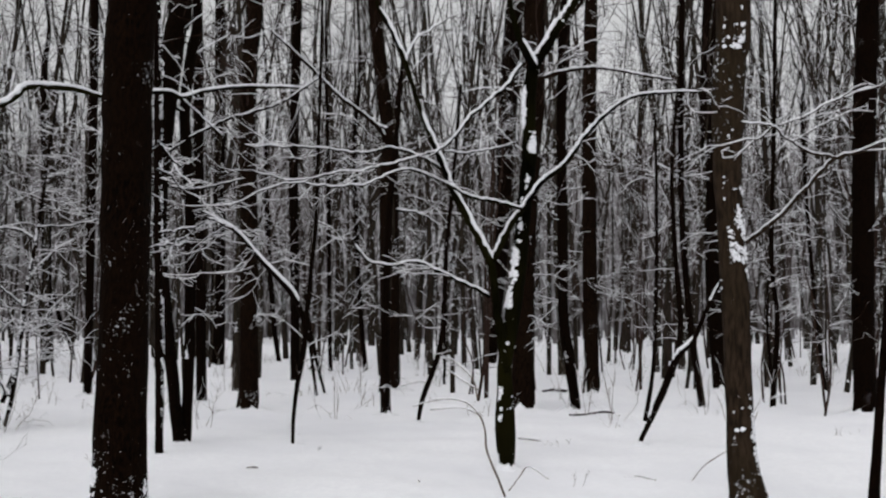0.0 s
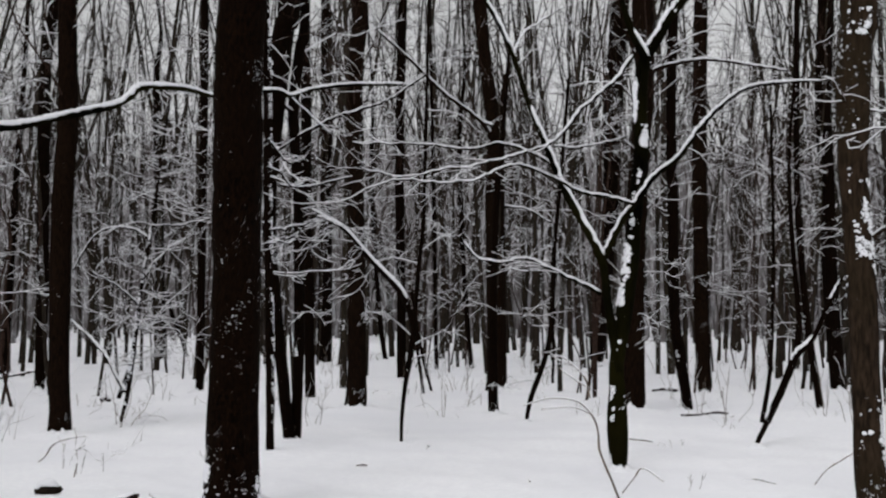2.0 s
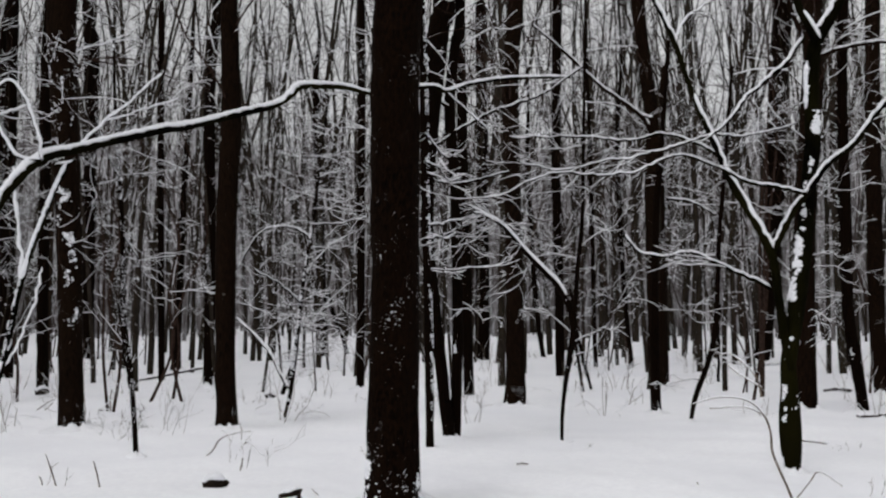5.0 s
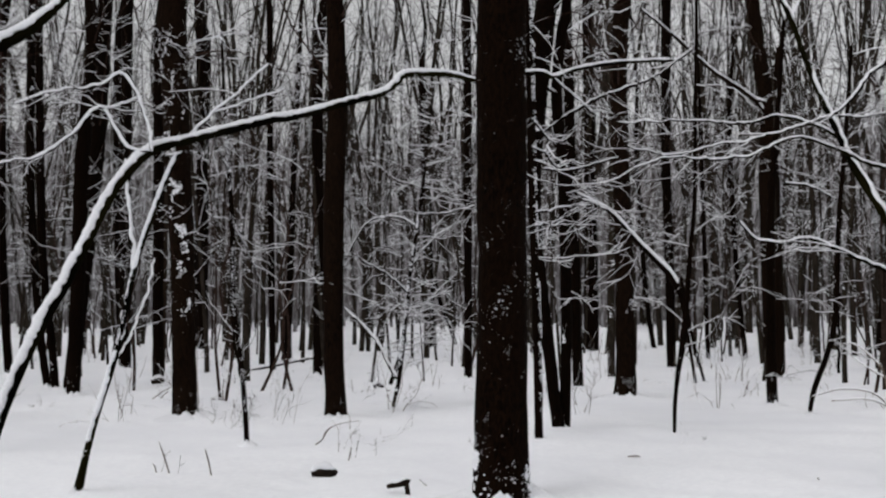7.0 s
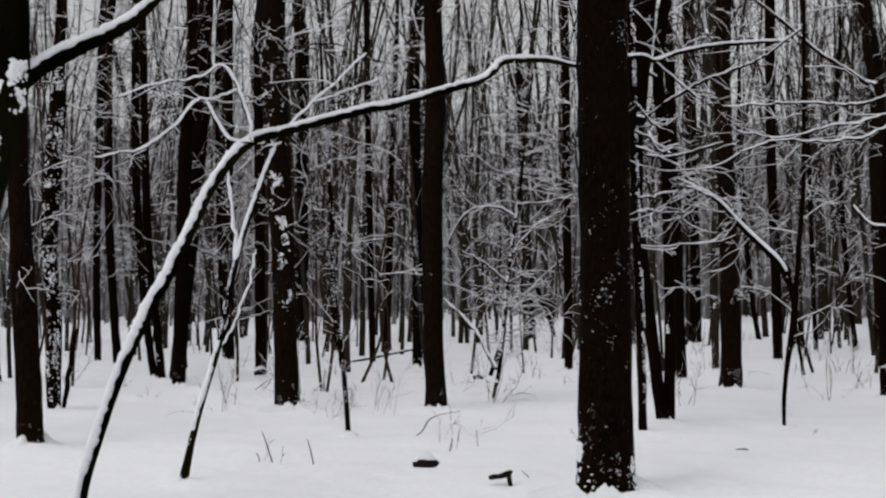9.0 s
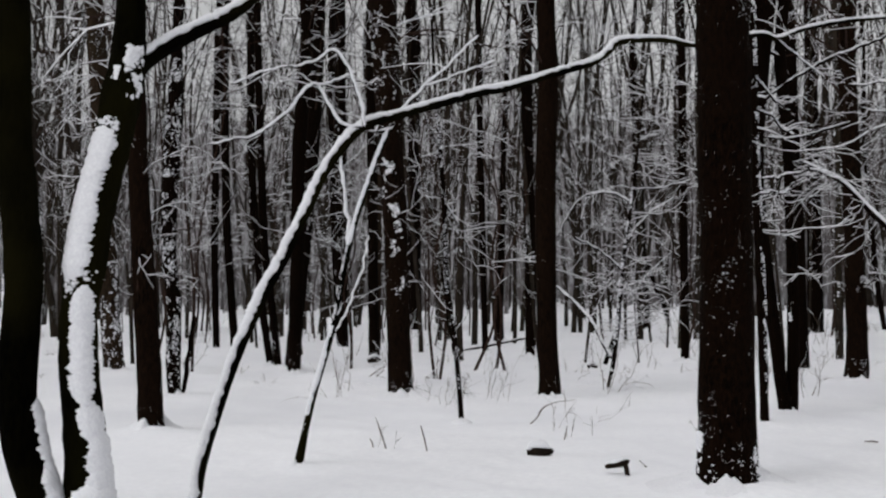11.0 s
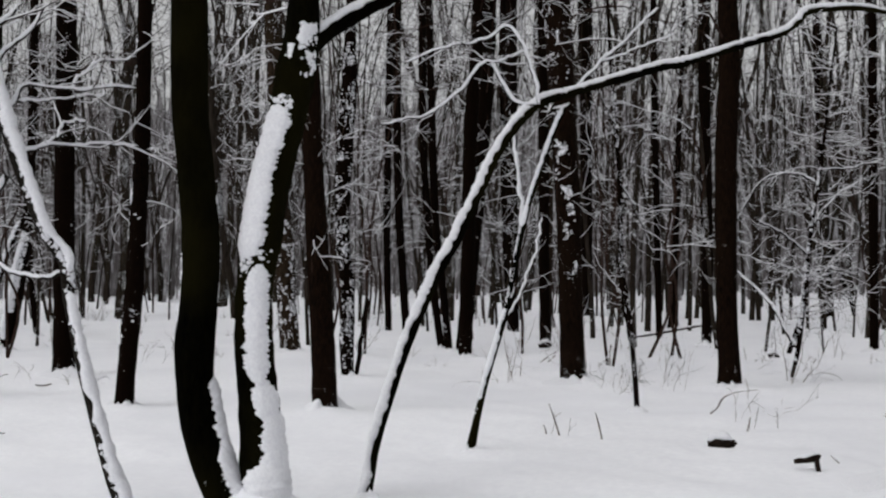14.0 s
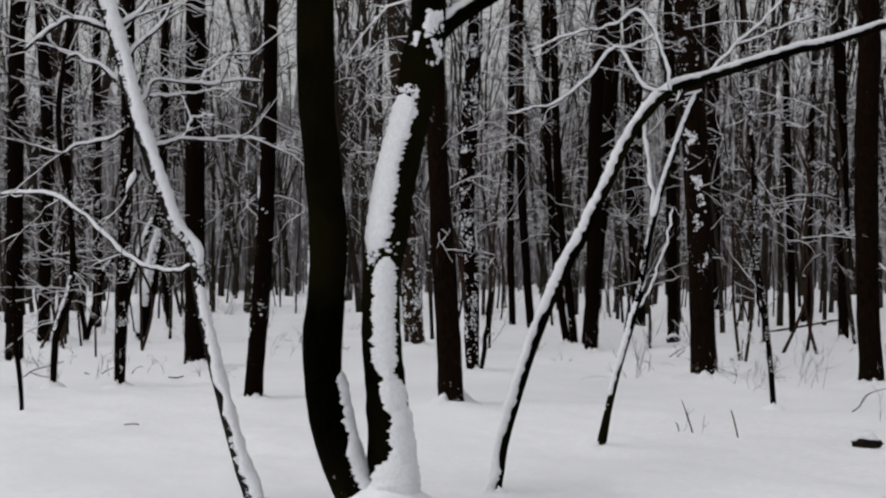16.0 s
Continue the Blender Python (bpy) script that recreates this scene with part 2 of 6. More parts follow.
def twig(buf, pts, load=1.0, bark=0, white=1, lean=None):
    """A thin twig, dark below and snow-lined above where it lies level. lean: a three-edged twig for the distance, whose
    snow stands as a ridge (True) or lies flat on top, hidden from below (False)."""
    start, lev, last = len(buf.v), [], len(pts) - 1
    add = buf.v.append
    for i, (x, y, z, r) in enumerate(pts):
        a, b = pts[max(i - 1, 0)], pts[min(i + 1, last)]
        tx, ty, tz = b[0] - a[0], b[1] - a[1], b[2] - a[2]
        d = math.sqrt(tx * tx + ty * ty + tz * tz) or 1.0
        tx, ty, tz = tx / d, ty / d, tz / d
        level = math.sqrt(tx * tx + ty * ty)
        lev.append(level)
        if level > 0.05:
            nx, ny, nz = -tx * tz / level, -ty * tz / level, level
            sx, sy = ty / level, -tx / level
        else:
            nx, ny, nz, sx, sy = 1.0, 0.0, 0.0, 0.0, 1.0
        th = load * (0.9 * r + 0.007) * max(0.0, level - 0.15)
        if lean is None:
            ring = ((0, r * 0.7 + th), (r, th * 0.2), (0, -r), (-r, th * 0.2))
        elif lean:
            ring = ((0, r * 0.6 + th), (r, -r * 0.5), (-r, -r * 0.5))
        else:
            ring = ((0, -r), (-r, r * 0.7), (r, r * 0.7))
        for s, n in ring:
            add((x + sx * s + nx * n, y + sy * s + ny * n, z + nz * n))
    m = 4 if lean is None else 3
    lined = (0, 3) if lean is None else ((0, 2) if lean else (1,))
    for i in range(last):
        a = start + m * i
        for k in range(m):
            b = (k + 1) % m
            buf.f.append((a + k, a + b, a + m + b, a + m + k))
            buf.m.append(white if lev[i] > 0.4 and k in lined else bark)


def spray(buf, p0, d, length, r, rng, depth, droop=0.1, load=1.0, kids=4, share=None):
    """A branching twig that bends and kinks as it goes. share: how many of its twigs show a ridge of snow, for the distance."""
    n = (6 if depth else 4) if share is None else ((5 if depth else 3) if share > 0.15 else (3 if depth else 2))
    pts = []
    x, y, z = p0[0], p0[1], p0[2]
    dx, dy, dz = d[0], d[1], d[2]
    hx, hy, hz = dx, dy, dz
    turn, rise = rng.gauss(0, 0.10), rng.gauss(0.0, 0.06) - droop * 0.6
    for i in range(n + 1):
        pts.append((x, y, z, r * (1 - 0.7 * i / n)))
        if rng.random() < 0.3:
            turn, rise = -turn + rng.gauss(0, 0.3), -rise + rng.gauss(0, 0.22)
        c, s = math.cos(turn), math.sin(turn)
        dx, dy, dz = dx * c - dy * s + rng.gauss(0, 0.17), dx * s + dy * c + rng.gauss(0, 0.17), dz + rise + rng.gauss(0, 0.19)
        k = math.sqrt(dx * dx + dy * dy + dz * dz) or 1.0
        dx, dy, dz = dx / k, dy / k, dz / k
        step = length / n * rng.uniform(0.7, 1.3)
        x, y, z = x + dx * step, y + dy * step, z + dz * step
    twig(buf, pts, load, lean=None if share is None else rng.random() < share)
    if depth:
        for k in range(kids):
            i = rng.uniform(0.25, 0.98) * n
            a, b, f = pts[int(i)], pts[min(int(i) + 1, n)], i - int(i)
            ex, ey, ez = b[0] - a[0], b[1] - a[1], b[2] - a[2]
            e = math.sqrt(ex * ex + ey * ey + ez * ez) or 1.0
            side = rng.choice((-1, 1)) * rng.uniform(0.35, 1.2)
            c, s = math.cos(side), math.sin(side)
            spray(buf, (a[0] + ex * f, a[1] + ey * f, a[2] + ez * f), ((ex * c - ey * s) / e, (ex * s + ey * c) / e, ez / e * 0.75 + rng.gauss(0.12, 0.38)),
                  length * rng.uniform(0.25, 0.65), max(r * 0.6, 0.0032), rng, depth - 1, droop, load, kids, share)


MOUNDS = []
HEAPS = []
SERIAL = [0]


def crown(buf, trunk_top, rng, count, low, high, reach, r, depth=2, kids=3, share=0.5, bias=1.5):
    """Limbs of a crown from the trunk between two heights."""
    for k in range(count):
        h = rng.random() ** bias
        z = low + (high - low) * h
        a = rng.uniform(0, 2 * math.pi)
        c = trunk_top(z)
        rise = rng.uniform(0.35, 1.6) + 0.5 * h
        spray(buf, c[:3], (math.cos(a), math.sin(a), rise), reach * (1.1 - 0.6 * h) * rng.uniform(0.6, 1.2), r * (1.1 - 0.5 * h), rng, depth, 0.05, 1.0, kids, share)


def hero(kind, label, base, bark, height, trunk, limbs=(), load=0.7, flecks=0, tufts=0, flare=0.15, twigs=0, cling=0.0, stuck=(), limb_cling=None, wind=WIND, bare=False):
    """A tree with its trunk along the given line (x, y, z from its foot, radius), its limbs, and the snow on them."""
    SERIAL[0] += 1
    rng = random.Random(SERIAL[0])
    root = new(kind)
    root.location = (*base, 0)
    tagged(root, label, "tree", "trees of the wood")
    nodes = [np.array(q) for q in trunk]
    r0, top = nodes[0][3], nodes[-1]
    if height:
        lean = (top - nodes[len(nodes) // 2])[:2] / max(top[2] - nodes[len(nodes) // 2][2], 0.5) * 0.6
        for s in (0.35, 0.7, 1.0):
            z = top[2] + max(height - top[2], 2.0) * s
            nodes.append(np.array((top[0] + lean[0] * (z - top[2]) + rng.gauss(0, 0.12), top[1] + lean[1] * (z - top[2]) + rng.gauss(0, 0.12), z, max(top[3] * (1 - 0.8 * s), 0.01))))
    foot = nodes[0].copy()
    foot[2], foot[3] = -0.3, r0 * (1 + flare)
    line = smooth([foot] + nodes, 0.05 + r0 * 0.6)
    thick = r0 > 0.06
    b = Buf()
    tube(b, line, 20 if r0 > 0.12 else (11 if thick else 8), lump=0.10 if thick else 0.14, seed=SERIAL[0] * 3.1)
    body = part("trunk", b, bark, root)
    white = Buf()
    if not thick or load > 1 or kind == "forked_tree":
        snow_cap(white, smooth([foot] + nodes, 0.022), load, rng, cling=cling, wind=wind)
    for which, *band in stuck:
        if which < 0:
            plaster(white, [foot] + nodes, *band[:5], rng, *band[5:])
    p, t = tangents(line)
    for k in range(flecks + tufts):
        z = 6.5 * rng.random() ** (1.7 if k < flecks else 1.2)
        i = min(int(np.searchsorted(p[:, 2], z)), len(line) - 2)
        if p[i][2] > 7 or p[i][2] < 0:
            continue
        a = rng.uniform(0, 2 * math.pi)
        if k < flecks and noise.noise(Vector((math.cos(a) * 2 + SERIAL[0], math.sin(a) * 2, z * 2.5))) < rng.uniform(-0.5, 0.35):
            continue
        n = np.array((math.cos(a), math.sin(a), 0.1))
        f = rng.random()
        q = p[i] + (p[i + 1] - p[i]) * f + n * line[i][3] * 1.0
        if k < flecks:
            blob(white, q, n, (0.001 + 0.0036 * rng.random() ** 4) * (0.7 + min(r0, 0.2) * 2), rng, 0, 0.4, rng.uniform(0.9, 2.4))
            continue
        side = np.array((-n[1], n[0], 0))
        for j in range(rng.randrange(4, 9)):
            blob(white, q + side * rng.gauss(0, 0.4) * min(line[i][3], 0.05) + np.array((0, 0, rng.gauss(0, 0.05))), n + side * rng.gauss(0, 0.2), 0.004 + 0.014 * rng.random() ** 2, rng, 0, 0.6, rng.uniform(0.8, 1.8))
    if r0 > 0.04:
        plaster(white, [foot] + nodes, -0.02, 0.10 + 1.4 * r0, 0, 360, 0.005 + 0.022 * min(r0, 0.12), rng, 0.50)
    if flare > 0.2:
        # snow driven against the foot
        for k in range(60):
            a = rng.uniform(0, 2 * math.pi)
            z = abs(rng.gauss(0.05, 0.14))
            n = np.array((math.cos(a), math.sin(a), 0.3))
            blob(white, np.array((n[0], n[1], 0)) * r0 * 0.97 + np.array((nodes[0][0], nodes[0][1], z)), n, 0.003 + 0.009 * rng.random() ** 2, rng, 0, 0.4, 1.5)
    if r0 > 0.025:
        c = Buf()
        m, out = (56 if r0 > 0.1 else 26), (0.62, 0.78, 1.05, 1.4, 1.9, 2.7)
        tall = [max(0.012, min(r0, 0.14) * (0.4 + 1.15 * noise.noise(Vector((math.cos(2 * math.pi * k / m) * 1.6 + SERIAL[0] * 5, math.sin(2 * math.pi * k / m) * 1.6, 2)))
                + 0.2 * noise.noise(Vector((math.cos(2 * math.pi * k / m) * 5, math.sin(2 * math.pi * k / m) * 5, SERIAL[0]))) + rng.gauss(0, 0.04))) for k in range(m)]
        for g, o in enumerate(out):
            for k in range(m):
                a = 2 * math.pi * k / m
                rr = r0 * o + (0.0 if g < 2 else 0.02 * (g - 1))
                c.v.append((nodes[0][0] + math.cos(a) * rr, nodes[0][1] + math.sin(a) * rr, (tall[k] + (rng.gauss(0, 0.012) if g == 1 else 0)) * (1.0, 1.0, 0.72, 0.36, 0.12, -0.1)[g] + (0.04, 0.035, 0.03, 0.02, 0.005, -0.06)[g]))
        for g in range(len(out) - 1):
            for k in range(m):
                c.f.append((g * m + k, (g + 1) * m + k, (g + 1) * m + (k + 1) % m, g * m + (k + 1) % m))
                c.m.append(0)
        part("snow_collar", c, snow, root, "snow banked against the foot")
    if white.f:
        part("snow", white, snow, root, "snow clinging to the bark", kind="stuff")
    for k, q in enumerate(limbs):
        thin = q[0][3] < 0.035
        bend = SERIAL[0] * 1.7 + k * 3.3
        pts = smooth([(*c[:3], c[3] * (0.85 if c[3] < 0.035 else 1.0)) for c in q], 0.03 if thin else 0.05)
        if thin:
            pts = crooked(pts, bend)
        r = pts[0][3]
        b, w = Buf(), Buf()
        tube(b, pts, 18 if r > 0.06 else 6, lump=0.12, freq=6, seed=rng.uniform(0, 50))
        limb = part("branch", b, bark, root)
        bands = [band for which, *band in stuck if which == k]
        if bands:
            for band in bands:
                plaster(w, [(*c[:3], c[3]) for c in q], *band[:5], rng, *band[5:])
        else:
            snow_cap(w, pts if thin else smooth(q, 0.03), min(max(load, 0.6), 1.15) if r < 0.06 else load, rng, cling=min(cling, 0.2) if limb_cling is None else limb_cling)
        if w.f:
            part("snow", w, snow, limb, "snow lying along the branch", kind="stuff")
        if r < 0.05 and not bare:
            tw = Buf()
            for k in range(max(2, len(pts) // (18 if thin else 11))):
                i = rng.randrange(max(1, len(pts) // 4), len(pts))
                d = pts[i][:3] - pts[max(0, i - 2)][:3]
                d = d / max(np.linalg.norm(d), 1e-6)
                a = rng.choice((-1, 1)) * rng.uniform(0.3, 0.9)
                e = (d[0] * math.cos(a) - d[1] * math.sin(a), d[0] * math.sin(a) + d[1] * math.cos(a), d[2] * 0.5 + rng.gauss(0.08, 0.28))
                spray(tw, pts[i][:3], e, rng.uniform(0.3, 0.9), 0.0065, rng, 1, 0.03, 0.8, 2)
            part("twig_spray", tw, [twig_bark, snow], limb, "fine snow-lined twigs", kind="stuff")
    if not twigs and height > 6 and np.hypot(base[0] + 0.3, base[1] - 0.5) > 13:
        twigs = 13
    if twigs:
        tw = Buf()
        for k in range(twigs):
            i = rng.randrange(len(line) // 7, len(line) if height == 0 else len(line) * 6 // 10)
            a = rng.uniform(0, 2 * math.pi)
            spray(tw, p[i], (math.cos(a), math.sin(a), rng.uniform(-0.1, 0.6)), rng.uniform(0.5, 1.3), 0.007, rng, 2, 0.03, 1.1, 3)
        part("twig_spray", tw, [twig_bark, snow], root, "snow-lined twigs", kind="stuff")
    if height > 6:
        tw = Buf()
        zs = np.array([q[2] for q in p])
        crown(tw, lambda z: p[int(np.argmin(abs(zs - z)))], rng, 11, max(4.4 if np.hypot(base[0] + 0.3, base[1] - 0.5) > 12 else 5.5, height * 0.33), height * 0.97, 2.0, max(0.009, min(0.018, r0 * 0.1)), share=0.3)
        part("crown", tw, [twig_bark, snow], root, "bare crown of snow-lined twigs", kind="stuff")
    MOUNDS.append((base[0] + nodes[0][0], base[1] + nodes[0][1], max(r0, 0.03)))
    return root

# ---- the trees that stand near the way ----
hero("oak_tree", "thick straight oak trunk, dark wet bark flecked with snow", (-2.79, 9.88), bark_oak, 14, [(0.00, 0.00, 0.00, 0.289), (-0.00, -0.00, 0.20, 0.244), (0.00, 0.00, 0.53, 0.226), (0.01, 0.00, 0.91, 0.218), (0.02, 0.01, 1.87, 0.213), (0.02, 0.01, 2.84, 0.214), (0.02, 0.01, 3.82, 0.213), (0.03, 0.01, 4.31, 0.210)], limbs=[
    [(0.27, 0.08, 2.35, 0.013), (0.32, 0.35, 2.38, 0.012), (0.37, 0.52, 2.38, 0.011), (0.42, 0.64, 2.42, 0.009)],
    [(0.29, 0.08, 2.47, 0.013), (0.35, 0.41, 2.51, 0.012), (0.42, 0.59, 2.55, 0.010), (0.52, 0.67, 2.57, 0.007)],
    [(0.27, 0.07, 3.28, 0.013), (0.27, 0.29, 3.25, 0.011), (0.32, 0.40, 3.15, 0.011), (0.38, 0.52, 3.09, 0.008)],
    [(0.24, 0.17, 3.04, 0.013), (0.30, 0.40, 3.02, 0.012), (0.36, 0.62, 2.93, 0.010), (0.46, 0.75, 2.98, 0.008)],
    [(0.37, 0.42, 2.51, 0.008), (0.36, 0.41, 2.43, 0.007), (0.34, 0.41, 2.35, 0.006)]], stuck=[(-1, -0.04, 2.84, -169, 21, 0.0035, 0.30), (-1, -0.04, 0.60, -169, 21, 0.0055, 0.50), (-1, -0.06, 0.44, -179, -129, 0.022, 0.85), (-1, -0.06, 0.39, -16, 36, 0.022, 0.85)], flecks=450, flare=.35)
hero("arched_sapling", "thin arching stem bent under a thick line of snow", (-5.84, 7.03), bark_olive, 0, [(0.00, 0.00, 0.00, 0.038), (-0.04, 0.08, 0.14, 0.036), (-0.10, 0.21, 0.36, 0.034), (-0.16, 0.47, 0.74, 0.034), (-0.20, 0.76, 1.16, 0.035), (-0.20, 0.91, 1.37, 0.036), (-0.20, 1.08, 1.60, 0.036), (-0.18, 1.28, 1.85, 0.037), (-0.17, 1.44, 2.07, 0.037), (-0.16, 1.62, 2.31, 0.035), (-0.15, 1.75, 2.51, 0.035), (-0.12, 1.96, 2.77, 0.036), (-0.02, 2.26, 3.06, 0.037), (0.15, 2.62, 3.20, 0.035), (0.34, 3.01, 3.34, 0.035), (0.58, 3.46, 3.50, 0.033), (0.67, 3.64, 3.54, 0.034), (0.86, 3.99, 3.67, 0.031), (1.06, 4.36, 3.81, 0.032), (1.25, 4.70, 3.94, 0.029), (1.34, 4.87, 4.07, 0.029), (1.41, 5.02, 4.19, 0.030), (1.71, 5.52, 4.27, 0.027), (1.97, 5.94, 4.26, 0.023), (2.24, 6.38, 4.39, 0.024), (2.48, 6.76, 4.48, 0.025), (2.60, 6.96, 4.45, 0.025), (2.78, 7.24, 4.58, 0.021), (3.13, 7.79, 4.75, 0.022), (3.57, 8.44, 4.89, 0.018), (3.92, 8.96, 4.98, 0.014)], limbs=[
    [(0.02, 2.21, 3.05, 0.018), (-0.02, 2.21, 3.29, 0.016), (-0.10, 2.17, 3.53, 0.015), (-0.22, 2.09, 3.74, 0.013), (-0.39, 1.97, 3.63, 0.012), (-0.59, 1.83, 3.59, 0.010), (-0.80, 1.68, 3.52, 0.009), (-0.96, 1.56, 3.44, 0.008)],
    [(0.02, 2.21, 3.05, 0.018), (-0.14, 2.09, 3.09, 0.016), (-0.25, 2.03, 3.26, 0.015), (-0.35, 1.96, 3.43, 0.014), (-0.54, 1.83, 3.19, 0.012), (-0.66, 1.75, 3.06, 0.011), (-0.83, 1.64, 2.96, 0.010), (-1.11, 1.43, 2.89, 0.008)],
    [(-0.32, 1.91, 3.42, 0.010), (-0.30, 2.14, 3.47, 0.009), (-0.27, 2.51, 3.62, 0.008)],
    [(0.07, 2.69, 3.21, 0.016), (0.18, 2.97, 3.51, 0.013), (0.32, 3.27, 3.78, 0.011), (0.46, 3.59, 4.09, 0.008)],
    [(0.23, 2.94, 3.51, 0.008), (0.36, 3.31, 3.67, 0.007), (0.55, 3.77, 3.87, 0.006)],
    [(1.24, 4.72, 3.94, 0.012), (1.30, 4.77, 3.90, 0.010), (1.35, 4.81, 3.86, 0.009)],
    [(2.61, 6.92, 4.43, 0.014), (2.75, 7.27, 4.30, 0.011), (2.96, 7.77, 4.10, 0.007)]], load=1.35, cling=.45, limb_cling=.5, wind=(-0.93, -0.37, 0.0))
hero("leaning_sapling", "thin leaning stem with snow along its upper side", (-6.48, 9.14), bark_olive, 0, [(-0.00, 0.00, -0.00, 0.045), (0.04, 0.03, 0.28, 0.034), (0.10, 0.07, 0.59, 0.029), (0.20, 0.15, 1.04, 0.029), (0.27, 0.20, 1.35, 0.026), (0.34, 0.25, 1.81, 0.026), (0.41, 0.30, 2.17, 0.024), (0.51, 0.37, 2.54, 0.024), (0.59, 0.43, 2.83, 0.021), (0.68, 0.50, 3.09, 0.019)], limbs=[
    [(0.28, 0.21, 1.35, 0.024), (0.26, 0.29, 1.60, 0.023), (0.25, 0.43, 1.97, 0.021), (0.18, 0.52, 2.35, 0.020), (0.07, 0.60, 2.79, 0.018), (0.00, 0.66, 3.10, 0.017)],
    [(-0.08, 0.59, 1.06, 0.013), (-0.18, 0.93, 1.27, 0.012), (-0.28, 1.27, 1.48, 0.012), (-0.44, 1.73, 1.83, 0.011), (-0.63, 2.15, 2.21, 0.009)],
    [(0.59, 0.43, 3.05, 0.016), (0.67, 0.49, 3.08, 0.014), (0.71, 0.53, 3.11, 0.013)]], stuck=[(-1, 0.35, 3.05, -170, -88, 0.012, 0.90), (-1, 1.2, 2.2, -100, -60, 0.008, 0.45)], load=1.0, cling=.22, limb_cling=.36, bare=True)
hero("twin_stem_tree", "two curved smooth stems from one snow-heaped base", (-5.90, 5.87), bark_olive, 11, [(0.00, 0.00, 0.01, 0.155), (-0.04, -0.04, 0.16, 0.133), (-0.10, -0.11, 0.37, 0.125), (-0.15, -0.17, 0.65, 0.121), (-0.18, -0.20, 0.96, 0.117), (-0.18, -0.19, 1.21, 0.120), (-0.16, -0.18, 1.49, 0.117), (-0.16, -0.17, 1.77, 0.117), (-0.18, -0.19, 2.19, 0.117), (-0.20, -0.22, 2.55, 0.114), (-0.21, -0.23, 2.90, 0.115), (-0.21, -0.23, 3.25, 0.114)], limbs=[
    [(0.10, 0.11, 0.01, 0.181), (0.10, 0.12, 0.26, 0.158), (0.09, 0.12, 0.50, 0.136), (0.07, 0.11, 0.78, 0.132), (0.05, 0.09, 1.13, 0.121), (0.04, 0.10, 1.49, 0.117), (0.07, 0.14, 1.84, 0.128), (0.10, 0.19, 2.20, 0.121), (0.15, 0.25, 2.50, 0.119), (0.18, 0.30, 2.81, 0.120), (0.20, 0.32, 2.99, 0.109)],
    [(0.13, 0.25, 2.45, 0.119), (0.14, 0.27, 2.56, 0.119), (0.18, 0.33, 2.92, 0.128), (0.20, 0.36, 3.14, 0.110), (0.20, 0.38, 3.51, 0.097), (0.19, 0.42, 4.39, 0.077)],
    [(0.21, 0.34, 2.97, 0.055), (0.24, 0.41, 3.06, 0.051), (0.31, 0.57, 3.21, 0.048), (0.40, 0.77, 3.35, 0.045), (0.56, 1.08, 3.57, 0.039), (0.69, 1.40, 3.91, 0.024)]], stuck=[(0, 1.68, 2.67, -142, -34, 0.030), (0, 1.56, 1.75, -102, -7, 0.018, 0.75), (0, 2.52, 2.72, -135, -35, 0.020, 0.80), (1, 3.05, 3.20, -62, -15, 0.020), (1, 2.90, 3.07, -90, -62, 0.012), (0, 0.91, 1.65, -77, 6, 0.024), (0, 0.30, 0.74, -52, 58, 0.030), (0, 0.64, 0.92, -62, 26, 0.026), (0, 0.05, 0.42, -100, 62, 0.045), (0, 0.83, 1.06, -62, -18, 0.026), (-1, 0.12, 0.96, 4, 83, 0.035), (-1, 0.12, 0.54, -17, 38, 0.030), (-1, 1.42, 2.09, 36, 63, 0.010, 0.80), (-1, 1.28, 1.70, -152, -120, 0.018, 0.75), (1, 2.86, 3.19, -47, 13, 0.022, 0.85)], load=1.0, flare=.15)
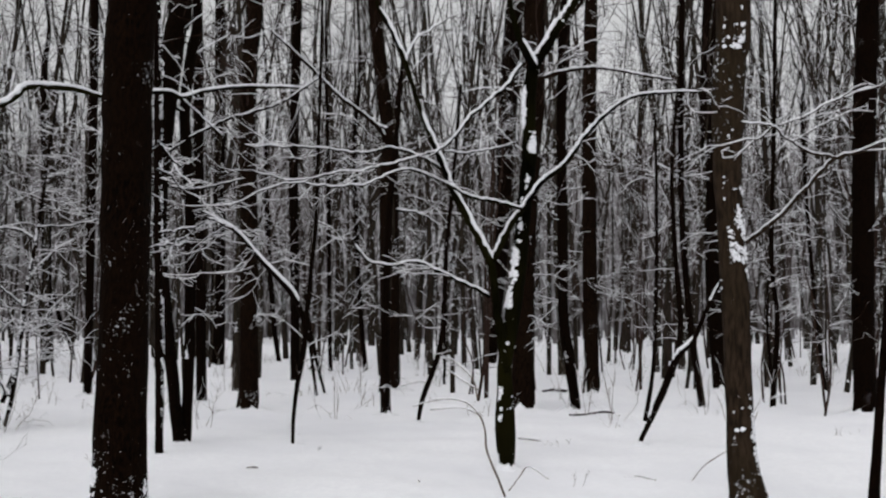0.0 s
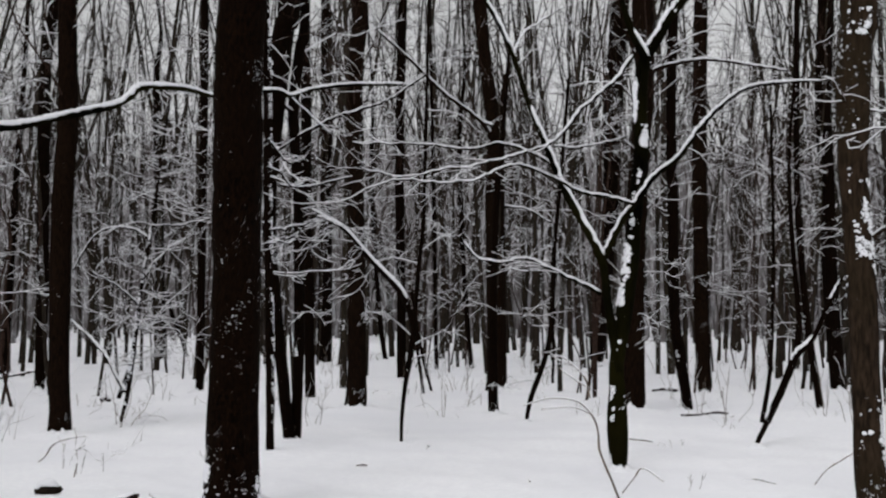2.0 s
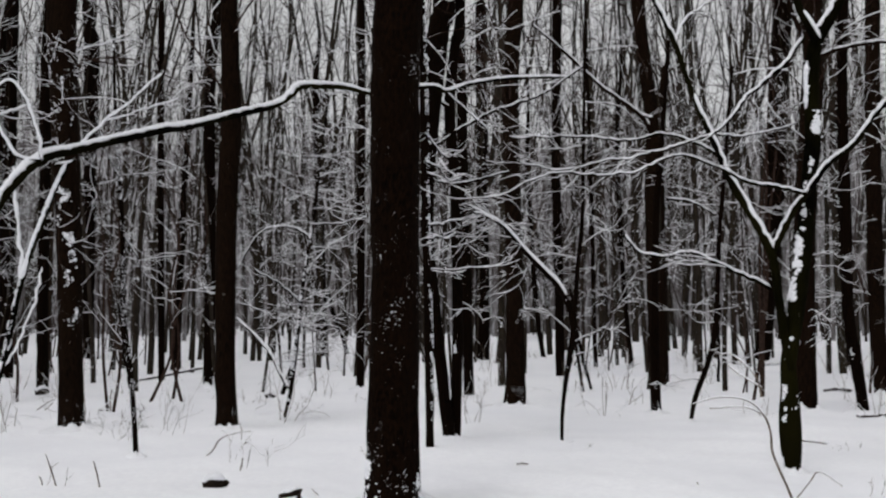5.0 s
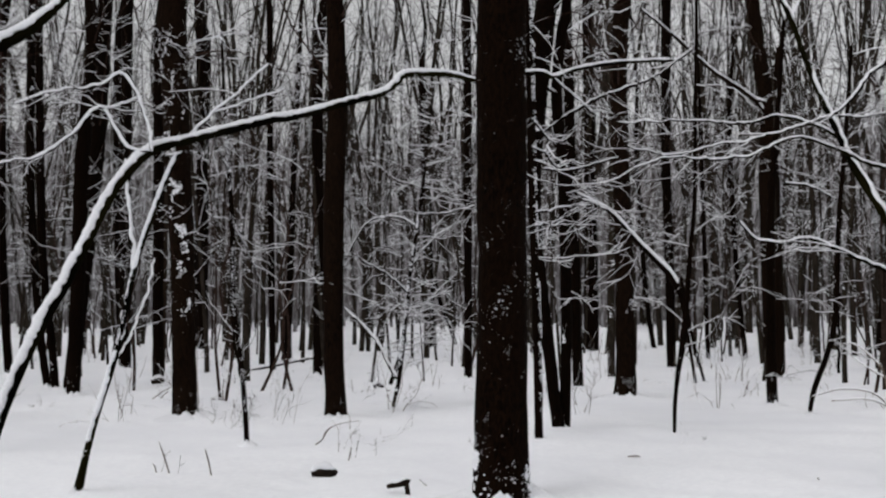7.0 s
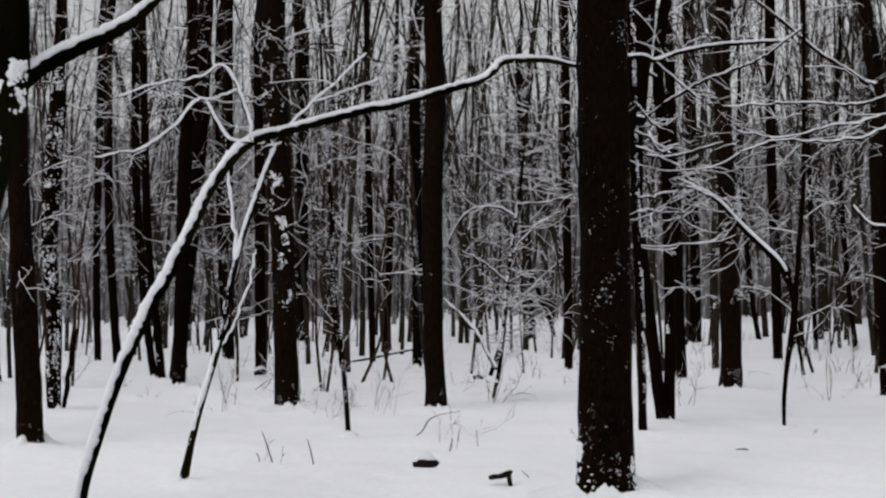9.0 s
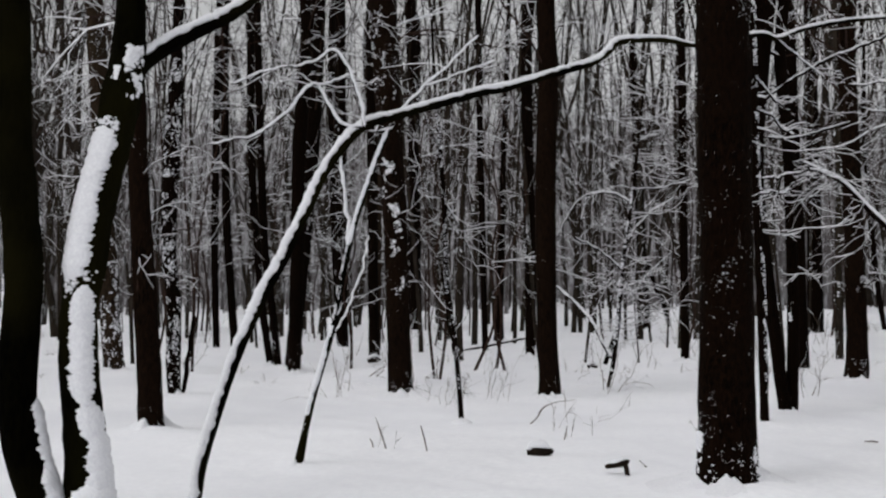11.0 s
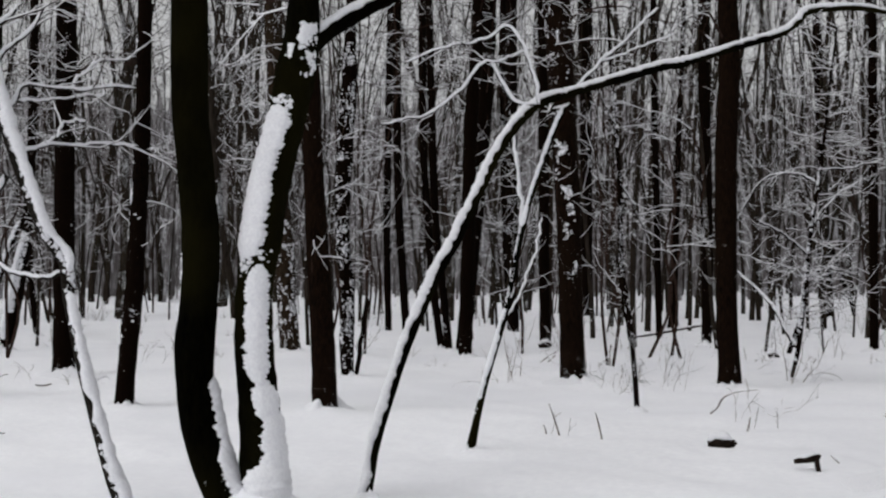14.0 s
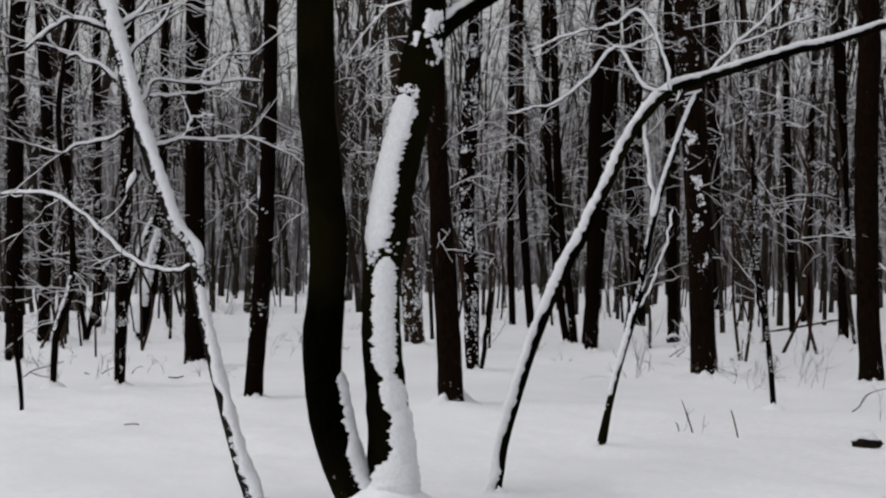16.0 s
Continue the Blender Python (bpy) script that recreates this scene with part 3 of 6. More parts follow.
hero("leaning_birch", "leaning pale stem wholly plastered with snow", (-6.71, 5.63), bark_birch, 0, [(0.00, 0.00, -0.00, 0.058), (-0.06, -0.08, 0.32, 0.052), (-0.12, -0.17, 0.73, 0.047), (-0.18, -0.24, 1.12, 0.043), (-0.22, -0.29, 1.45, 0.041), (-0.23, -0.31, 1.66, 0.041), (-0.30, -0.41, 1.84, 0.038), (-0.35, -0.47, 2.04, 0.045), (-0.41, -0.54, 2.30, 0.046), (-0.46, -0.61, 2.59, 0.046), (-0.50, -0.66, 2.85, 0.048), (-0.53, -0.71, 3.06, 0.046), (-0.58, -0.78, 3.32, 0.047), (-0.63, -0.84, 3.57, 0.043), (-0.69, -0.92, 3.90, 0.032), (-0.76, -1.01, 4.40, 0.016)], limbs=[
    [(-0.46, -0.61, 2.63, 0.013), (-0.46, -0.52, 2.73, 0.013), (-0.45, -0.45, 2.81, 0.012), (-0.39, -0.18, 2.81, 0.011), (-0.33, 0.05, 2.86, 0.009), (-0.27, 0.27, 2.87, 0.008)],
    [(-0.41, -0.54, 2.36, 0.013), (-0.42, -0.38, 2.42, 0.012), (-0.43, -0.15, 2.45, 0.011), (-0.44, 0.08, 2.49, 0.010), (-0.44, 0.42, 2.50, 0.008)],
    [(-0.41, -0.55, 2.70, 0.010), (-0.47, -0.39, 2.72, 0.009), (-0.58, -0.10, 2.79, 0.008), (-0.71, 0.32, 2.88, 0.006)],
    [(-0.54, -0.08, 2.84, 0.010), (-0.64, 0.08, 2.98, 0.009), (-0.75, 0.33, 3.12, 0.008), (-0.87, 0.73, 3.23, 0.007)],
    [(-0.65, -0.10, 2.52, 0.010), (-0.89, 0.14, 2.67, 0.009), (-1.15, 0.48, 2.74, 0.007)],
    [(-0.45, -0.60, 2.22, 0.027), (-0.47, -0.62, 2.15, 0.022), (-0.49, -0.65, 2.06, 0.017)],
    [(-0.53, -0.71, 3.06, 0.012), (-0.60, -0.59, 3.18, 0.010), (-0.72, -0.33, 3.42, 0.008)],
    [(-0.57, -0.76, 3.13, 0.019), (-0.60, -0.81, 3.15, 0.019), (-0.69, -0.92, 3.18, 0.017), (-0.74, -0.99, 3.16, 0.015), (-0.81, -1.08, 3.07, 0.013), (-0.87, -1.16, 2.98, 0.011)],
    [(-0.53, -0.71, 2.79, 0.015), (-0.57, -0.76, 2.85, 0.013), (-0.60, -0.81, 2.90, 0.011), (-0.65, -0.87, 2.92, 0.010), (-0.68, -0.91, 2.96, 0.009), (-0.72, -0.96, 2.93, 0.008)],
    [(-0.50, -0.66, 2.48, 0.013), (-0.56, -0.74, 2.43, 0.011), (-0.65, -0.87, 2.37, 0.010), (-0.73, -0.98, 2.32, 0.008)],
    [(-0.51, -0.69, 3.14, 0.019), (-0.46, -0.61, 3.22, 0.015), (-0.41, -0.55, 3.31, 0.011)],
    [(-0.49, -0.66, 2.92, 0.015), (-0.43, -0.57, 3.07, 0.013), (-0.35, -0.47, 3.20, 0.011), (-0.32, -0.43, 3.30, 0.009)],
    [(-0.23, -0.31, 1.60, 0.015), (-0.42, -0.38, 1.56, 0.015), (-0.67, -0.48, 1.62, 0.014), (-0.87, -0.54, 1.76, 0.013), (-1.12, -0.61, 1.94, 0.013), (-1.36, -0.69, 2.08, 0.012), (-1.56, -0.78, 2.12, 0.011), (-1.80, -0.89, 2.11, 0.011)]], stuck=[(-1, 0.03, 4.29, -67, 51, 0.016, 0.95)], load=1.5, cling=.38)
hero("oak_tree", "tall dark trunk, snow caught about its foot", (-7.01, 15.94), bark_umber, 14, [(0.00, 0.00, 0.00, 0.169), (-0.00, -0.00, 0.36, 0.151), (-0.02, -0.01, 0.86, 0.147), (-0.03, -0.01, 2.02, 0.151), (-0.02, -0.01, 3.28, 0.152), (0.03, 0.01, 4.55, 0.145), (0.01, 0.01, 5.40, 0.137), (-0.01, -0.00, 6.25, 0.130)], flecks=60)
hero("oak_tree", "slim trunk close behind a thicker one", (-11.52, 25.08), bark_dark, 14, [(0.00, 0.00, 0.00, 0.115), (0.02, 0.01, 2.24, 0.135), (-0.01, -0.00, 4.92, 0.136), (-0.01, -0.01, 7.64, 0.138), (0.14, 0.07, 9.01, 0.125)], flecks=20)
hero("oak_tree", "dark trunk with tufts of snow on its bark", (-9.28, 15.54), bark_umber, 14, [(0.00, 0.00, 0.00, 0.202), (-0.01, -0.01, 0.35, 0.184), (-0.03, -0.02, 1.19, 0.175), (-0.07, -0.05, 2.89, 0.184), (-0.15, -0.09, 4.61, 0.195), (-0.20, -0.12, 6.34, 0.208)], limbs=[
    [(-0.23, -0.14, 4.61, 0.027), (-0.15, -0.40, 4.05, 0.019), (-0.23, -0.55, 3.97, 0.017)]], stuck=[(-1, 2.1, 2.9, -95, -20, 0.024, 0.36), (-1, 3.2, 3.6, -120, -40, 0.022, 0.36), (-1, 1.3, 1.8, -100, -20, 0.020, 0.25), (-1, 3.9, 5.8, -144, -60, 0.014, 0.22)], flecks=140, tufts=6)
hero("beech_tree", "slim pale-brown trunk standing in the snow", (-16.19, 25.70), bark_brown, 14, [(0.00, 0.00, 0.00, 0.126), (0.01, 0.01, 2.29, 0.141), (0.02, 0.01, 5.19, 0.149), (0.04, 0.03, 9.59, 0.138)])
hero("sapling", "thin upright sapling with lumps of snow", (-6.82, 12.89), bark_dark, 0, [(0.00, 0.00, 0.00, 0.032), (-0.04, -0.02, 0.67, 0.032), (-0.10, -0.05, 1.28, 0.031), (-0.15, -0.08, 1.69, 0.035), (-0.17, -0.09, 2.66, 0.032), (-0.21, -0.11, 3.35, 0.028), (-0.26, -0.14, 4.18, 0.021), (-0.29, -0.16, 5.02, 0.014)], limbs=[
    [(-0.04, -0.02, 0.73, 0.025), (-0.12, -0.03, 1.01, 0.023), (-0.22, 0.00, 1.56, 0.019), (-0.27, 0.02, 1.83, 0.018)],
    [(-0.17, -0.09, 2.66, 0.011), (-0.28, 0.54, 2.34, 0.009), (-0.46, 1.35, 1.84, 0.008)],
    [(-0.21, -0.11, 3.35, 0.011), (-0.05, -0.72, 3.60, 0.009), (0.23, -1.47, 3.92, 0.006)]], stuck=[(-1, 0.33, 4.05, -122, 18, 0.008, 0.70)], load=1.0, tufts=10)
hero("sapling", "small forked sapling with snowy twigs", (-6.79, 17.70), bark_dark, 0, [(-0.00, 0.00, -0.00, 0.028), (0.09, 0.03, 0.42, 0.037), (0.15, 0.06, 0.96, 0.041), (0.22, 0.09, 1.69, 0.037), (0.29, 0.11, 2.33, 0.032), (0.41, 0.16, 3.15, 0.028), (0.53, 0.20, 4.26, 0.023), (0.65, 0.25, 5.29, 0.014)], limbs=[
    [(-0.03, -0.01, 0.42, 0.041), (0.02, 0.21, 0.77, 0.039), (0.06, 0.42, 1.13, 0.037)],
    [(0.10, 0.04, 0.47, 0.032), (-0.09, 0.13, 0.66, 0.030), (-0.36, 0.31, 1.04, 0.026), (-0.72, 0.45, 1.36, 0.023), (-1.10, 0.56, 1.65, 0.019)],
    [(0.24, 0.09, 1.87, 0.018), (0.11, -0.38, 2.14, 0.016), (-0.10, -1.03, 2.38, 0.013)],
    [(0.29, 0.11, 2.33, 0.018), (0.41, 0.66, 2.72, 0.016), (0.63, 1.23, 3.04, 0.014)],
    [(0.35, 0.14, 2.97, 0.018), (-0.02, 0.22, 3.13, 0.018), (-0.56, 0.32, 3.05, 0.016), (-1.08, 0.57, 2.46, 0.014)],
    [(0.41, 0.16, 3.15, 0.014), (0.74, 0.87, 3.25, 0.011), (0.99, 1.37, 3.38, 0.010)]], stuck=[(-1, 0.30, 3.2, -160, -60, 0.016, 0.75), (0, 0.5, 1.1, -150, -50, 0.014, 0.7)], load=1.2, twigs=50)
hero("oak_tree", "slender dark trunk with a snow-banked foot", (-3.57, 20.86), bark_umber, 14, [(0.00, 0.00, 0.00, 0.222), (0.02, 0.00, 0.31, 0.190), (0.02, 0.00, 0.82, 0.174), (0.01, 0.00, 2.37, 0.163), (-0.02, -0.00, 3.93, 0.153), (-0.05, -0.01, 5.51, 0.150), (-0.01, -0.00, 6.57, 0.146), (0.06, 0.01, 7.64, 0.148)], flecks=25)
hero("oak_tree", "slim dark trunk standing in the snow", (-3.92, 30.20), bark_dark, 14, [(0.00, -0.00, 0.00, 0.121), (-0.02, -0.00, 2.66, 0.121), (-0.07, -0.01, 5.68, 0.122), (-0.00, -0.00, 10.29, 0.126)])
hero("sapling", "sapling with an arching snow-covered branch", (-2.03, 15.45), bark_dark, 0, [(0.00, 0.00, -0.00, 0.023), (0.01, 0.00, 0.37, 0.027), (0.05, 0.01, 0.75, 0.031), (0.13, 0.02, 1.24, 0.043), (0.18, 0.02, 1.74, 0.035), (0.23, 0.03, 2.36, 0.031), (0.29, 0.04, 2.98, 0.027), (0.32, 0.04, 4.14, 0.024), (0.35, 0.05, 5.48, 0.020), (0.36, 0.05, 6.12, 0.016)], limbs=[
    [(0.16, 0.02, 1.50, 0.043), (0.14, 0.02, 1.67, 0.043), (0.06, 0.01, 1.90, 0.040), (-0.06, -0.01, 2.09, 0.039), (-0.23, -0.03, 2.28, 0.036), (-0.49, -0.06, 2.55, 0.033), (-0.76, -0.10, 2.87, 0.028), (-1.02, -0.13, 3.04, 0.023), (-1.28, -0.17, 3.18, 0.017)]], load=.9, twigs=10)
hero("sapling", "clump of thin snowy stems", (-2.62, 25.38), bark_dark, 0, [(0.00, -0.00, 0.00, 0.032), (-0.19, -0.02, 0.75, 0.038), (-0.34, -0.04, 1.50, 0.038), (-0.45, -0.05, 2.26, 0.032)], limbs=[
    [(-0.19, -0.02, 0.00, 0.038), (-0.29, -0.03, 0.75, 0.035), (-0.38, -0.04, 1.38, 0.032)]], load=1.2)
hero("oak_tree", "dark trunk with a thinner stem before it", (-1.27, 27.35), bark_umber, 14, [(-0.00, 0.00, -0.00, 0.246), (-0.01, -0.00, 2.57, 0.232), (-0.04, -0.00, 4.62, 0.226), (-0.01, -0.00, 6.00, 0.207), (-0.20, -0.01, 7.38, 0.167), (-0.32, -0.01, 8.49, 0.154), (-0.41, -0.02, 9.47, 0.170)], limbs=[
    [(-0.01, -0.00, 5.45, 0.069), (0.03, -0.18, 6.11, 0.064), (0.16, -0.36, 6.76, 0.059), (0.25, -0.54, 7.41, 0.055)],
    [(-0.01, -0.00, 5.83, 0.055), (-0.34, -0.28, 6.34, 0.050), (-1.18, -0.78, 6.95, 0.042), (-1.87, -1.24, 7.59, 0.035), (-2.65, -1.77, 8.26, 0.027)],
    [(-0.32, -0.01, 6.38, 0.041), (-0.03, -1.10, 6.12, 0.033)]], flecks=30, tufts=5)
hero("young_tree", "thin dark stem before a thicker trunk", (-1.01, 20.13), bark_dark, 0, [(0.00, 0.00, 0.00, 0.096), (-0.01, -0.00, 0.85, 0.085), (0.01, 0.00, 2.35, 0.070), (0.05, 0.00, 3.55, 0.060), (0.17, 0.01, 4.87, 0.046), (0.29, 0.01, 6.40, 0.031)])
hero("sapling", "crooked sapling rising from the snow", (-0.41, 18.63), bark_dark, 0, [(0.00, 0.00, 0.00, 0.033), (0.08, 0.00, 0.41, 0.042), (0.27, 0.01, 0.92, 0.042), (0.38, 0.01, 1.38, 0.042), (0.43, 0.01, 1.93, 0.042), (0.47, 0.01, 2.86, 0.037), (0.56, 0.01, 3.79, 0.033), (0.71, 0.02, 5.58, 0.024)], limbs=[
    [(0.43, 0.01, 0.64, 0.028), (0.45, 0.01, 1.38, 0.025), (0.47, 0.01, 1.84, 0.023)]], load=1.0,twigs=14)
hero("forked_tree", "forked mossy tree with lumps of snow", (0.72, 12.99), bark_olive, 0, [(0.00, 0.00, 0.00, 0.091), (-0.01, 0.00, 0.27, 0.110), (-0.02, 0.00, 0.55, 0.116), (-0.01, 0.00, 0.84, 0.097), (-0.02, 0.00, 1.16, 0.084), (0.03, 0.02, 1.48, 0.084), (0.08, 0.05, 1.80, 0.091), (0.13, 0.08, 2.13, 0.091), (0.17, 0.10, 2.45, 0.091), (0.20, 0.12, 2.77, 0.084), (0.24, 0.13, 3.16, 0.084), (0.28, 0.13, 3.56, 0.084), (0.28, 0.12, 3.95, 0.078), (0.29, 0.10, 4.35, 0.078), (0.34, 0.08, 4.64, 0.071), (0.47, 0.06, 4.84, 0.058), (0.60, 0.04, 5.07, 0.052), (0.76, 0.02, 5.31, 0.045), (0.95, 0.00, 5.60, 0.039), (1.20, -0.02, 6.00, 0.022)], limbs=[
    [(-0.17, 0.01, 2.32, 0.039), (0.03, -0.06, 2.74, 0.036), (0.19, -0.10, 2.95, 0.034), (0.41, -0.15, 3.26, 0.031), (0.67, -0.21, 3.46, 0.029), (0.95, -0.28, 3.84, 0.026), (1.35, -0.37, 4.17, 0.022), (1.84, -0.46, 4.23, 0.018), (2.15, -0.51, 4.22, 0.016)],
    [(-0.19, 0.01, 1.96, 0.029), (-0.42, -0.07, 2.09, 0.027), (-0.68, -0.17, 2.21, 0.025), (-1.03, -0.29, 2.34, 0.022), (-1.31, -0.39, 2.30, 0.019), (-1.55, -0.47, 2.36, 0.017), (-1.70, -0.56, 2.54, 0.016)],
    [(0.18, -0.27, 2.94, 0.025), (-0.11, -0.36, 3.01, 0.024), (-0.43, -0.47, 3.06, 0.022), (-0.74, -0.59, 3.22, 0.020), (-1.14, -0.73, 3.33, 0.018), (-1.59, -0.89, 3.14, 0.016), (-2.05, -1.05, 3.12, 0.014), (-2.39, -1.18, 3.12, 0.012), (-2.94, -1.40, 2.86, 0.009)],
    [(-0.64, 0.04, 3.38, 0.023), (-0.94, 0.23, 3.58, 0.021), (-1.31, 0.45, 3.74, 0.020), (-1.70, 0.67, 3.71, 0.018), (-2.28, 0.98, 3.82, 0.015), (-3.28, 1.48, 3.93, 0.011)],
    [(0.23, 0.25, 4.72, 0.027), (-0.08, 0.10, 4.33, 0.025), (-0.42, -0.04, 4.01, 0.022), (-0.71, -0.18, 3.65, 0.020), (-1.12, -0.32, 3.49, 0.018), (-1.62, -0.48, 3.36, 0.015), (-1.92, -0.58, 3.31, 0.014), (-2.34, -0.72, 3.21, 0.012), (-2.80, -0.89, 3.31, 0.009)],
    [(-0.71, 0.04, 3.64, 0.016), (-0.41, 0.24, 3.66, 0.014), (0.18, 0.64, 3.84, 0.010)],
    [(-1.16, 0.06, 4.69, 0.020), (-1.04, 0.32, 5.02, 0.016), (-0.67, 0.69, 5.36, 0.011)],
    [(-1.29, 0.72, 3.02, 0.021), (-0.98, 0.84, 2.98, 0.015), (-0.71, 0.95, 2.85, 0.010)],
    [(0.00, -0.05, 1.10, 0.050), (-0.06, -0.06, 1.48, 0.050), (-0.12, -0.05, 1.93, 0.047), (-0.17, -0.02, 2.32, 0.046), (-0.35, 0.02, 2.71, 0.045), (-0.57, 0.03, 3.10, 0.042), (-0.73, 0.04, 3.50, 0.036), (-0.97, 0.05, 4.09, 0.033), (-1.16, 0.06, 4.69, 0.033), (-1.33, 0.07, 5.09, 0.030), (-1.48, 0.08, 5.36, 0.024), (-1.60, 0.09, 5.83, 0.014)],
    [(0.33, -0.05, 4.61, 0.045), (0.20, -0.05, 4.86, 0.042), (0.12, -0.05, 5.09, 0.039), (0.06, -0.05, 5.33, 0.032), (0.03, -0.05, 5.56, 0.026), (-0.05, -0.05, 6.00, 0.012)]], stuck=[(-1, 3.90, 4.42, -165, -125, 0.022), (-1, 3.62, 3.88, -95, -35, 0.026, 0.66), (-1, 3.2, 3.4, -130, -80, 0.02, 0.45), (-1, 2.15, 2.60, -168, -105, 0.030, 0.62), (-1, 1.85, 2.14, -175, -120, 0.028, 0.55), (-1, 1.52, 1.70, -160, -105, 0.028, 0.60), (-1, 1.18, 1.43, -150, -105, 0.025, 0.50), (-1, 0.55, 0.95, -165, -110, 0.018, 0.7), (-1, 0.05, 0.5, -190, -150, 0.014, 0.6), (-1, 2.7, 3.1, -130, -60, 0.02, 0.6)], load=.68, cling=.13, limb_cling=.12, tufts=6, flecks=60)
hero("oak_tree", "broad trunk behind a forked tree", (1.44, 20.71), bark_umber, 14, [(0.00, 0.00, -0.00, 0.238), (0.00, -0.00, 0.52, 0.217), (0.03, -0.00, 1.34, 0.196), (0.06, -0.00, 2.88, 0.186), (0.15, -0.01, 4.43, 0.177), (0.27, -0.02, 6.00, 0.179), (0.25, -0.02, 7.59, 0.193)], limbs=[
    [(0.18, -0.01, 6.06, 0.042), (0.78, -0.31, 6.19, 0.037), (1.35, -0.60, 6.18, 0.031), (2.00, -0.93, 6.00, 0.025), (2.54, -1.22, 5.83, 0.020)],
    [(0.16, -0.01, 6.34, 0.074), (0.46, 0.09, 6.71, 0.067), (0.84, 0.22, 7.23, 0.058), (1.18, 0.33, 7.69, 0.049)],
    [(0.16, -0.01, 6.34, 0.048), (-0.06, 0.21, 7.01, 0.040), (-0.20, 0.43, 7.72, 0.033)]], flecks=40, tufts=12)
hero("oak_tree", "dark trunk in the middle distance", (1.71, 42.18), bark_dark, 14, [(0.00, 0.00, -0.00, 0.273), (0.52, -0.02, 5.13, 0.295), (0.70, -0.03, 9.38, 0.341), (1.02, -0.04, 13.67, 0.327)])
hero("oak_tree", "straight dark trunk standing in the snow", (3.35, 25.35), bark_umber, 14, [(0.00, 0.00, 0.00, 0.153), (-0.06, 0.01, 1.25, 0.165), (-0.07, 0.01, 3.77, 0.159), (-0.05, 0.01, 6.33, 0.155), (0.01, -0.00, 8.91, 0.145)], flecks=20)
hero("oak_tree", "trunk leaning slightly standing in the snow", (2.43, 20.83), bark_dark, 14, [(0.00, 0.00, -0.00, 0.094), (-0.12, 0.01, 0.92, 0.104), (-0.22, 0.03, 1.75, 0.104), (-0.23, 0.03, 3.41, 0.099), (-0.24, 0.03, 5.51, 0.090), (-0.15, 0.02, 7.63, 0.087)], flecks=10,tufts=4)
hero("oak_tree", "far dark trunk standing in the snow", (3.98, 37.62), bark_dark, 14, [(0.00, 0.00, 0.00, 0.188), (-0.06, 0.01, 2.89, 0.188), (-0.10, 0.01, 6.65, 0.171), (0.11, -0.01, 10.46, 0.154), (0.18, -0.02, 12.38, 0.147)])
hero("leaning_sapling", "bare sapling leaning low over the snow", (2.67, 15.57), bark_dark, 0, [(0.00, 0.00, 0.00, 0.032), (0.14, -0.02, 0.32, 0.039), (0.31, -0.05, 0.74, 0.039), (0.52, -0.09, 1.20, 0.043), (0.73, -0.12, 1.43, 0.035), (0.90, -0.15, 1.82, 0.031), (1.09, -0.19, 2.20, 0.024)], limbs=[
    [(0.14, -0.02, 0.32, 0.047), (0.38, 0.03, 0.81, 0.045), (0.55, 0.08, 1.24, 0.043), (0.61, 0.15, 1.74, 0.040), (0.58, 0.30, 2.61, 0.036), (0.59, 0.50, 3.83, 0.031), (0.73, 0.68, 5.08, 0.025)],
    [(0.08, -0.01, 0.32, 0.035), (0.22, 0.16, 0.96, 0.033), (0.31, 0.38, 1.74, 0.031), (0.41, 0.74, 3.04, 0.027), (0.49, 1.20, 4.77, 0.022)]], load=.6)
hero("young_tree", "thin dark leaning stem", (4.84, 21.33), bark_dark, 8, [(-0.00, -0.00, 0.00, 0.071), (-0.10, 0.02, 0.80, 0.071), (-0.19, 0.04, 1.53, 0.065), (-0.29, 0.07, 2.92, 0.065), (-0.33, 0.07, 4.53, 0.060), (-0.27, 0.06, 7.78, 0.051)], twigs=8)
